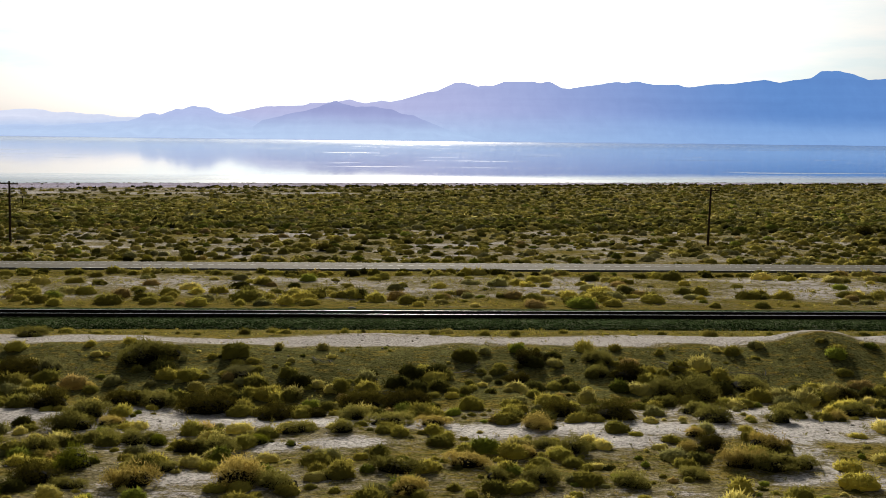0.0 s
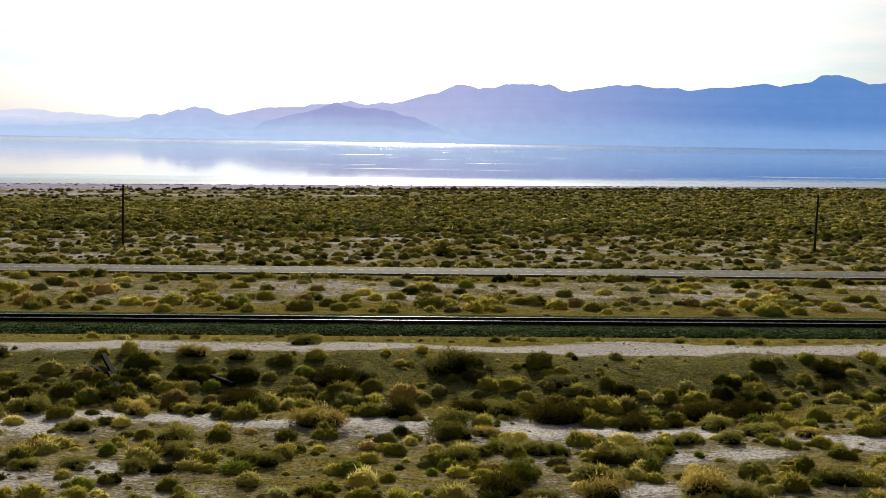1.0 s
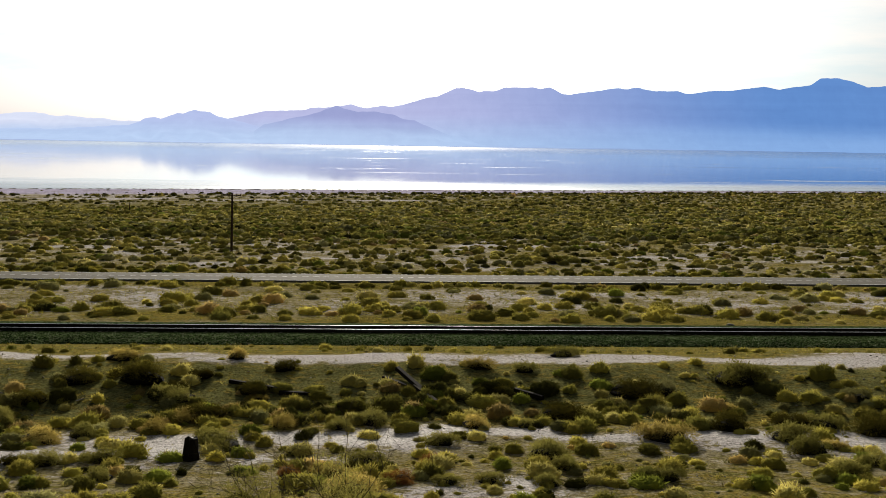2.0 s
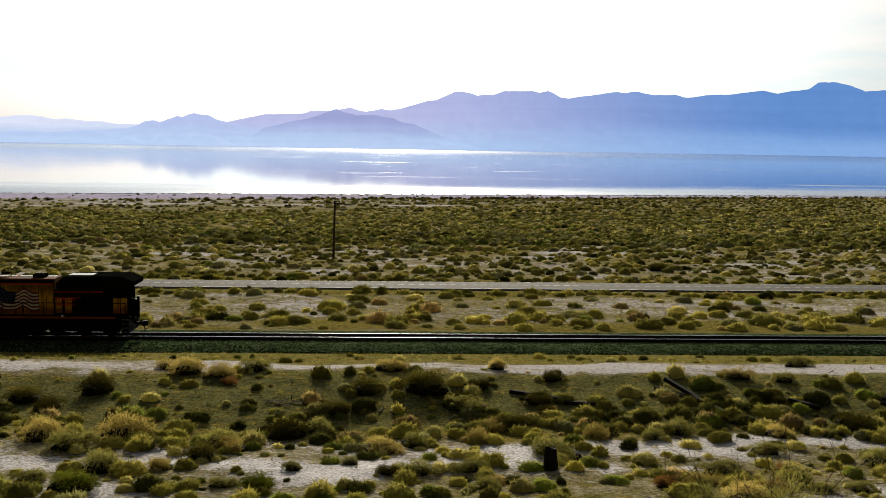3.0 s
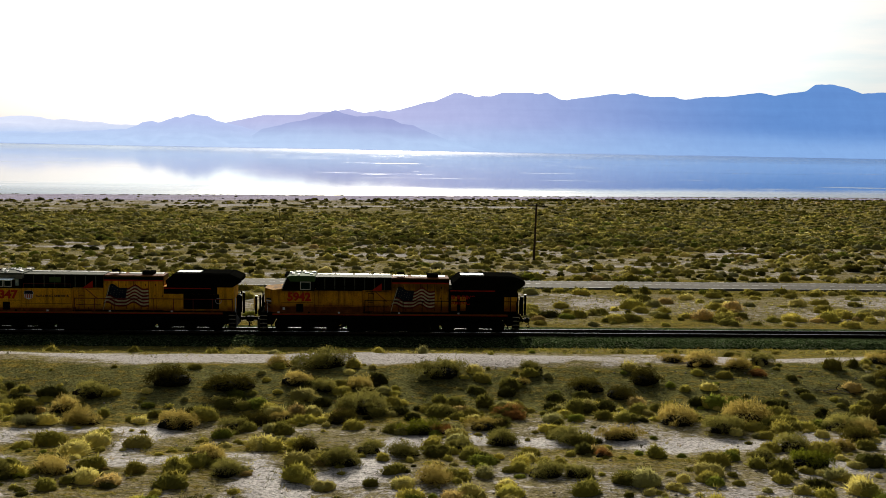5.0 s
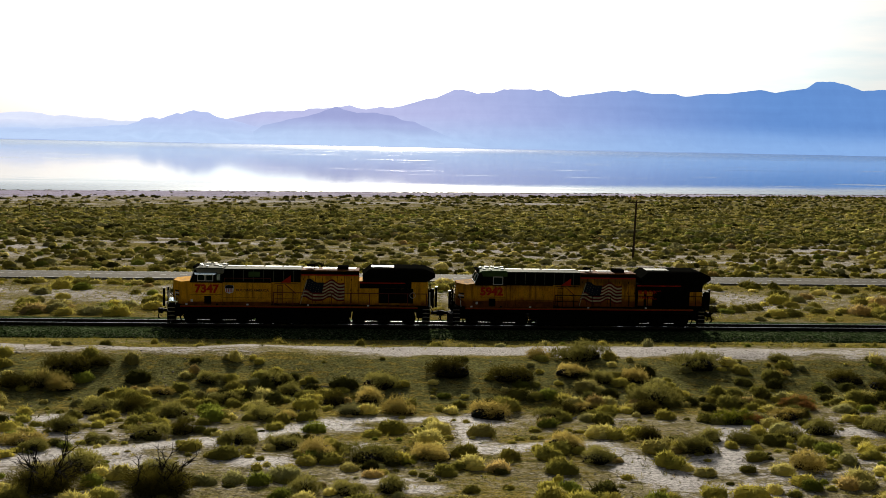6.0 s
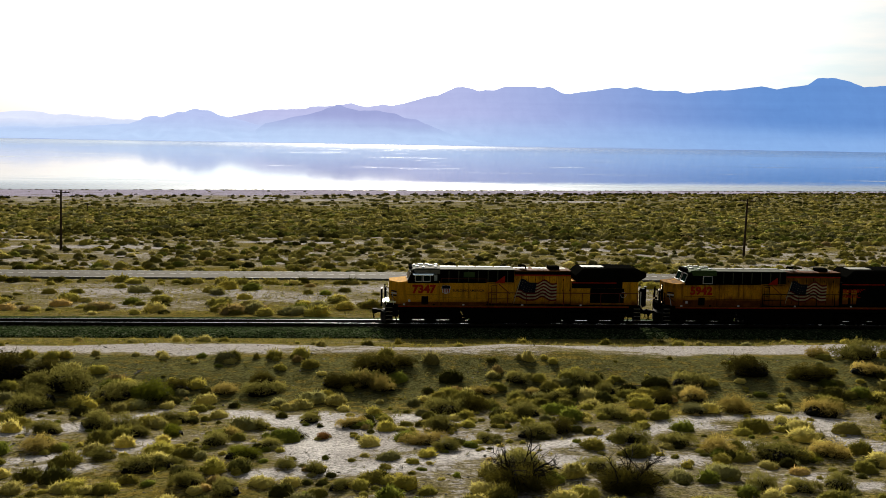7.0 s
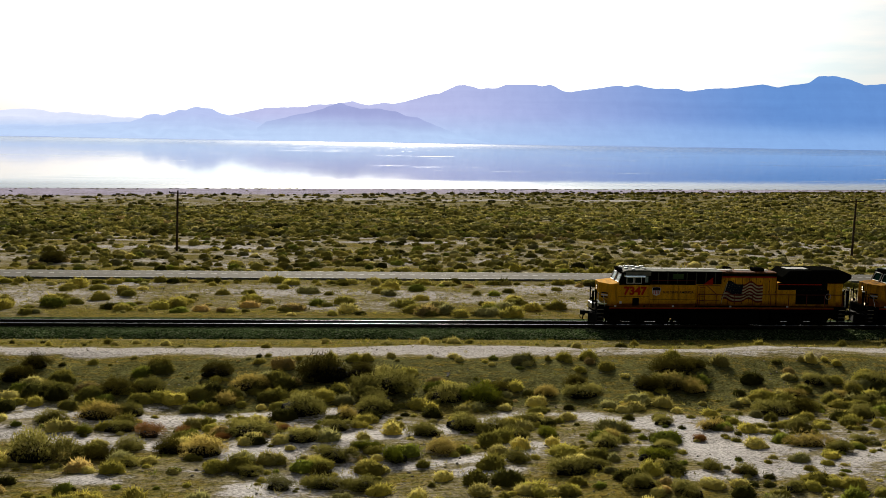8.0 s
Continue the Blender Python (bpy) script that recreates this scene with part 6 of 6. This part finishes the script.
# dry grass and litter on the near ground
x, y, rs = spread(13000, -48, -4.5, 13, 0.35, 5.0)
ok = value_noise(x / 4.2, y / 2.4, 61) < 0.35
ok &= ~((y > -21.3) & (y < -13.6) & (rs.rand(len(y)) < 0.9))
x, y = x[ok], y[ok]
stamp("dry_grass", x, y, rs.uniform(0.07, 0.20, len(x)), forms_of(14, 6, 220, width=0.06, length=0.9, upright=0.9), 1.15 * tints_for(rs, len(x), (3, 3, 2, 4, 1, 1, 2, 1.5)), "thin dry grass tufts on pale ground", (0.6, 1.3))

# strip between track and road
x, y, rs = spread(640, 6.5, 33, 17, 0.3, 12.0)
y = np.where(rs.rand(len(y)) < 0.4, 6.5 + (y - 6.5) * 0.3, y)
stamp("verge_scrub", x, y, rs.uniform(0.4, 1.45, len(x)), mounds_of(260, 10, 240, cells=13, rings=5, fuzz=0.024, length=0.14, clump=(0.24, 0.52)), np.array([1.80, 1.80, 2.2]) * tints_for(rs, len(x), (5, 5, 3, 3, 0.8, 1, 2, 1.6)), "rounded olive shrubs between track and highway", (0.65, 1.0), long=1.1)
x, y, rs = spread(12500, 6.0, 33.5, 19, 0.30, 9.0)
stamp("verge_grass", x, y, rs.uniform(0.12, 0.36, len(x)), forms_of(12, 6, 260, width=0.09, length=0.8, upright=0.9), 1.2 * tints_for(rs, len(x), (4, 4, 2, 5, 0.5, 1, 2, 0.5)), "low yellowish dry grass between track and highway", (0.4, 0.8))
rs = np.random.RandomState(23)
x = rs.uniform(-260, 160, 1000)
y = road_line(x) + np.where(rs.rand(1000) < 0.45, rs.uniform(-7.5, -4.6, 1000), rs.uniform(4.4, 9.0, 1000))
stamp("roadside_scrub", x, y, rs.uniform(0.4, 1.15, 1000), mounds_of(60, 8, 270, fuzz=0.05, length=0.2), 1.25 * tints_for(rs, 1000, (5, 4, 4, 3, 2, 1, 1, 1)), "dense olive shrubs along the highway edges", (0.6, 0.9))
# foot of the ballast and edge of the dirt track
x = rs.uniform(-220, 110, 520)
y = np.where(rs.rand(520) < 0.65, rs.normal(-10.5, 2.0, 520), rs.normal(-21.3, 0.5, 520))
stamp("trackside_scrub", x, y, np.where(y < -18, 0.25 + 0.6 * rs.rand(520) ** 2, 0.15 + 0.5 * rs.rand(520) ** 1.7), mounds_of(220, 8, 280, cells=11, rings=5, fuzz=0.026, length=0.16, clump=(0.24, 0.52), upright=0.25), np.array([1.55, 1.56, 1.85]) * tints_for(rs, 520, (5, 4, 2, 5, 1, 0.6, 1, 0.4)), "straw and olive tufts along the dirt track", (0.7, 1.2))

x = rs.uniform(-200, 80, 5200)
y = rs.uniform(-13.8, -4.4, 5200)
ok = value_noise(x / 5, y / 3, 81) > rs.uniform(-1.0, 0.35, 5200)
x, y = x[ok], y[ok]
stamp("belt_grass", x, y, rs.uniform(0.10, 0.30, len(x)), forms_of(14, 6, 290, width=0.07, length=0.8, upright=0.8), 1.1 * tints_for(rs, len(x), (5, 4, 4, 3, 1, 1, 3, 0.3)), "low olive grass beside the ballast", (0.4, 0.8))

# the flats beyond the road
x, y, rs = spread(7600, 45, 132, 29, 0.32, 14.0)
ok = (pan_at(x, y) < 0.25) | (rs.rand(len(x)) < 0.08)
x, y = x[ok], y[ok]
stamp("flats_scrub", x, y, 0.38 + 1.0 * rs.rand(len(x)) ** 1.6, mounds_of(44, 12, 300, cells=9, rings=3, fuzz=0.04, length=0.12), np.array([1.55, 1.55, 2.15]) * tints_for(rs, len(x), (6, 4, 5, 3, 1.5, 1.5, 3, 0.4)), "open field of olive desert shrubs on pale ground", (0.6, 0.95))
# a darker belt of closer growth
x, y, rs = spread(3600, 98, 134, 33, 0.5, 22.0)
ok = pan_at(x, y) < 0.25
x, y = x[ok], y[ok]
stamp("belt_scrub", x, y, 0.6 + 1.1 * rs.rand(len(x)), mounds_of(16, 10, 310, cells=7, rings=3, fuzz=0.08, length=0.14), np.array([1.25, 1.28, 1.8]) * tints_for(rs, len(x), (5, 2, 6, 1.0, 2.5, 2, 3, 0.2), 0.3), "darker belt of dense shrubs across the flats", (0.7, 1.0))
x, y, rs = spread(9000, 125, 240, 31, 0.25, 26.0)
stamp("far_scrub", x, y, rs.uniform(0.6, 1.7, len(x)), mounds_of(10, 10, 320, cells=6, rings=2, fuzz=0.12, length=0.2), np.array([1.7, 1.72, 2.5]) * tints_for(rs, len(x), (5, 3, 5, 2.0, 1.5, 1.5, 4, 0.3), 0.3), "dense dark olive shrubs of the far flats", (0.5, 0.75))
x, y, rs = spread(9500, 225, 455, 37, 0.25, 30.0)
yy = shoreward(x, y)
edge = 360 + 0.05 * x + 5 * value_noise(x / 30, x * 0, 38)
ok = (yy < edge) & ((yy < 262) | (rs.rand(len(x)) < np.clip(0.62 + (x + 60) / 240, 0.50, 1.0))) & (pan_at(x, y) < 0.3)
x, y = x[ok], y[ok]
stamp("shore_scrub", x, y, rs.uniform(0.6, 1.9, len(x)), mounds_of(6, 10, 340, cells=5, rings=2, fuzz=0.14, length=0.2), np.array([1.6, 1.6, 2.2]) * tints_for(rs, len(x), (5, 3, 5, 2, 2, 1, 4, 0.3), 0.3), "shrubs thinning out towards the lake shore", (0.5, 0.8))
# a dense dark rim of bushes where the flats meet the salt beach
x = rs.uniform(-330, 330, 1500)
yy = 356 + 0.05 * x + rs.normal(0, 4.0, 1500) + 5 * value_noise(x / 30, x * 0, 38)
y = yy + 12.5 + 0.20 * x
ok = rs.rand(1500) < np.clip(0.25 + (x + 120) / 200, 0.15, 1.0)
stamp("rim_scrub", x[ok], y[ok], rs.uniform(0.6, 1.9, int(ok.sum())), mounds_of(8, 8, 345, cells=6, rings=2, fuzz=0.12, length=0.2), 0.8 * tints_for(rs, int(ok.sum()), (4, 1, 6, 0.5, 5, 2, 1, 0)), "dark bushes along the edge of the salt beach", (0.6, 1.0))
x, y, rs = spread(420, 300, 460, 41, 0.6, 30.0)
yy = shoreward(x, y)
ok = (yy > 362 + 0.05 * x) & (yy < 398)
x, y = x[ok], y[ok]
stamp("beach_scrub", x, y, rs.uniform(0.4, 1.2, len(x)), mounds_of(14, 6, 350, cells=6, rings=2, fuzz=0.1, length=0.2), tints_for(rs, len(x), (2, 1, 5, 0.5, 5, 2, 1, 0)), "scattered dark bushes on the salt beach", (0.5, 0.8))

# wrack along the waterline
rs = np.random.RandomState(43)
x = rs.uniform(-400, 400, 1500)
y = 417.5 + 0.20 * x + rs.normal(0, 1.2, 1500) + 1.5 * value_noise(x / 30, x * 0, 91)
ok = value_noise(x / 45, x * 0 + 3, 92) > rs.uniform(-1.2, 0.4, 1500)
stamp("shore_wrack", x[ok], y[ok], rs.uniform(0.4, 1.3, int(ok.sum())), mounds_of(8, 6, 355, cells=5, rings=2, fuzz=0.12, length=0.2), tints_for(rs, int(ok.sum()), (2, 1, 5, 1, 6, 1, 1, 0)), "dark wrack and low bushes along the waterline", (0.25, 0.5))

for bx, by, br in ((-7.2, 57.6, 1.5), (-164.7, 50.5, 2.0), (84.0, 92.0, 2.0)):
    plant("dark", [(bx, by, br)])


# ---- dead wood, timbers and stones ----
def branching(bm, start, way, length, radius, depth, rs, bend=0.35, kids=(2, 3)):
    """A crooked limb and its twigs."""
    p, d = Vector(start), Vector(way).normalized()
    for s in range(3):
        q = p + d * (length / 3)
        rod(bm, p, q, radius * (1 - 0.2 * s), radius * (0.8 - 0.2 * s), 5)
        if depth > 0:
            for j in range(rs.randint(*kids)):
                side = (d + Vector(rs.normal(size=3)) * 0.75).normalized()
                branching(bm, q, side, length * rs.uniform(0.45, 0.7), radius * 0.5, depth - 1, rs, bend, kids)
        p = q
        d = (d + Vector(rs.normal(size=3)) * bend).normalized()
    return bm


def fallen_branch(x, y, turn, length, seed):
    rs = np.random.RandomState(seed)
    bm = B()
    branching(bm, (0, 0, 0.05), (1, 0, 0.12), length, 0.065, 1, rs, 0.42)
    for v in bm.verts:
        v.co.z = 0.04 + 0.25 * v.co.z
    ob = part("fallen_branch", bm, M_char)
    ob.matrix_world = pose(x, y, float(land(x, y)) + 0.03, 0, 0, turn)
    tagged(ob, "blackened dead branch lying on the gritty bank", "branch", "dead branches on the bank")


for spec in ((-0.9, -27.7, -10, 2.4, 1), (-50.3, -25.1, 5, 2.6, 2), (-49.5, -25.6, 160, 1.8, 3), (16.4, -23.3, -70, 1.5, 4), (19.4, -25.2, -8, 2.0, 5), (-120.4, -24.4, 75, 1.3, 6), (-93.6, -25.5, 15, 2.2, 7), (-54.4, -20.9, -6, 2.6, 8), (-45.0, -26.3, 60, 1.0, 9), (-2.2, -23.6, -75, 1.3, 10), (5.0, -25.5, 18, 1.9, 11)):
    fallen_branch(*spec)


def timber(x, y, turn, tilt, length, lift):
    ob = part("railway_timber", box(B(), -length / 2, length / 2, -0.12, 0.12, -0.11, 0.11, 0.02), M_tie)
    ob.matrix_world = pose(x, y, float(land(x, y)) + lift, 0, tilt, turn)
    tagged(ob, "old blackened railway timber dumped on the bank", "timber", "dumped railway timbers")


for spec in ((-28.6, -23.9, -62, 12, 3.0, 0.16), (-29.3, -23.9, -40, 8, 1.9, 0.06), (-27.9, -25.6, -65, 6, 2.4, 0.16), (-36.7, -24.1, -22, 3, 2.8, 0.06), (-34.4, -25.0, -8, 1, 1.8, 0.02), (-22.6, -25.4, -40, 5, 1.7, 0.14)):
    timber(*spec)


def sapling(x, y, tall, seed, leafy):
    """A thin many-stemmed tree with sparse leaves."""
    rs = np.random.RandomState(seed)
    e = tagged(new("sapling"), "thin nearly bare desert sapling with sparse leaves" if leafy else "large dead black desert shrub with bare branches", "tree" if leafy else "shrub", "saplings and dead shrubs of the wash")
    e.location = (x, y, float(land(x, y)))
    bm = B()
    for k in range(4 if leafy else 9):
        a = k * math.tau / (4 if leafy else 9) + rs.uniform(-0.4, 0.4)
        branching(bm, (0, 0, -0.05), (math.cos(a) * (0.42 if leafy else 0.9), math.sin(a) * 0.5, 1.0), tall * rs.uniform(0.7, 1.0), 0.022 if leafy else 0.045, 2, rs, 0.2)
    part("trunk", bm, M_twig if leafy else M_char, e)
    v = dome(2600 if leafy else 4200, rs, width=0.007 if leafy else 0.010, length=0.13 if leafy else 0.35, flat=1.5 if leafy else 1.0, lobes=12) * np.array([tall * 0.55, tall * 0.5, tall * 0.7] if leafy else [1.5, 1.1, 0.9])
    o = new("foliage", fast_mesh("foliage", v.reshape(-1, 3), np.arange(len(v) * 3).reshape(-1, 3), KINDS["olive" if leafy else "dark"][0]))
    o.parent = e


sapling(-31.3, -44.2, 3.1, 5, True)
sapling(-33.6, -44.5, 2.8, 6, True)
sapling(-102.2, -42.6, 1.3, 7, False)
sapling(-98.2, -43.0, 1.2, 8, False)
sapling(-143.5, -40.5, 2.0, 9, True)


def stump(x, y):
    rs = np.random.RandomState(3)
    bm = rod(B(), (0, 0, -0.1), (0.05, 0, 0.9), 0.34, 0.22, 9)
    for v in bm.verts:
        v.co += Vector(rs.normal(size=3)) * 0.05
    ob = part("stump", bm, M_char)
    ob.location = (x, y, float(land(x, y)))
    tagged(ob, "charred black stump standing in the wash", "stump")


stump(-37.7, -35.0)


def stones(name, n, y0, y1, lo, hi, seed, material, label):
    rs = np.random.RandomState(seed)
    y = rs.uniform(y0, y1, n)
    x = rs.uniform(-150 - 0.2 * (y + 78), 30 + 0.2 * (y + 78), n)
    r = lo + (hi - lo) * rs.rand(n) ** 3
    octa = np.array([(1, 0, 0), (0, 1, 0), (-1, 0, 0), (0, -1, 0), (0, 0, 0.7), (0, 0, -0.5)], float)
    tri = np.array([(0, 1, 4), (1, 2, 4), (2, 3, 4), (3, 0, 4), (1, 0, 5), (2, 1, 5), (3, 2, 5), (0, 3, 5)])
    v = octa[None] * rs.uniform(0.6, 1.3, (n, 6, 3)) * r[:, None, None]
    a = rs.uniform(0, math.tau, n)
    ca, sa = np.cos(a)[:, None], np.sin(a)[:, None]
    v = np.stack([v[..., 0] * ca - v[..., 1] * sa + x[:, None], v[..., 0] * sa + v[..., 1] * ca + y[:, None], v[..., 2] + (land(x, y) if y0 < -10 else np.interp(y, [-3.6, -3.2, -2.4, -1.5, 0], [-0.6, -0.44, -0.24, -0.18, -0.18]))[:, None]], -1)
    f = tri[None] + (np.arange(n) * 6)[:, None, None]
    tagged(new(name, fast_mesh(name, v.reshape(-1, 3), f.reshape(-1, 3), material)), label, "stones", kind="stuff")


M_pebble = plain("pale_grey_stone", (0.30, 0.27, 0.23), 0.9, 0, (0.6, 0.6, 0.6), 0.4, 5)
stones("ballast_stones", 9000, -3.5, -0.6, 0.03, 0.10, 83, M_ballast, "loose dark ballast stones beside the rail")
stones("pebbles", 7000, -48, -14, 0.02, 0.10, 81, M_pebble, "pale grey pebbles strewn on the ground")


def rock(x, y, r):
    bm = B()
    bmesh.ops.create_icosphere(bm, subdivisions=2, radius=r)
    rs = np.random.RandomState(2)
    for v in bm.verts:
        v.co = Vector((v.co.x * 1.6, v.co.y, v.co.z * 0.6)) * rs.uniform(0.85, 1.15)
    ob = part("rock", bm, M_pebble)
    ob.location = (x, y, float(land(x, y)) + 0.15)
    tagged(ob, "pale white rock lying beside the ballast", "rock")


rock(-1.4, 4.9, 0.22)


# ---- ties of the track, one by one where the camera passes ----
def make_ties():
    bm = box(B(), -0.115, 0.115, -1.28, 1.28, -0.30, -0.185, 0.012)
    me = bpy.data.meshes.new("tie")
    bm.to_mesh(me)
    bm.free()
    me.materials.append(M_tie)
    for k in range(300):
        o = new("tie", me)
        o.parent, o.location = track, (-165 + k * 0.56, 0.75, -0.012)
    V, Fs = [], []
    cube = np.array([(i, j, k) for i in (-0.115, 0.115) for j in (-1.28, 1.28) for k in (-0.30, -0.17)])
    quad = np.array([(0, 1, 3, 2), (4, 6, 7, 5), (0, 4, 5, 1), (2, 3, 7, 6), (0, 2, 6, 4), (1, 5, 7, 3)])
    xs = np.concatenate([np.arange(-420, -165.3, 0.56), np.arange(3.2, 295, 0.56)])
    for k, xx in enumerate(xs):
        V.append(cube + (xx, 0.75, 0))
        Fs.append(quad + 8 * k)
    o = new("far_ties", fast_mesh("far_ties", np.concatenate(V), np.concatenate(Fs), M_tie))
    o.parent = track
    tagged(o, kind="stuff")


make_ties()
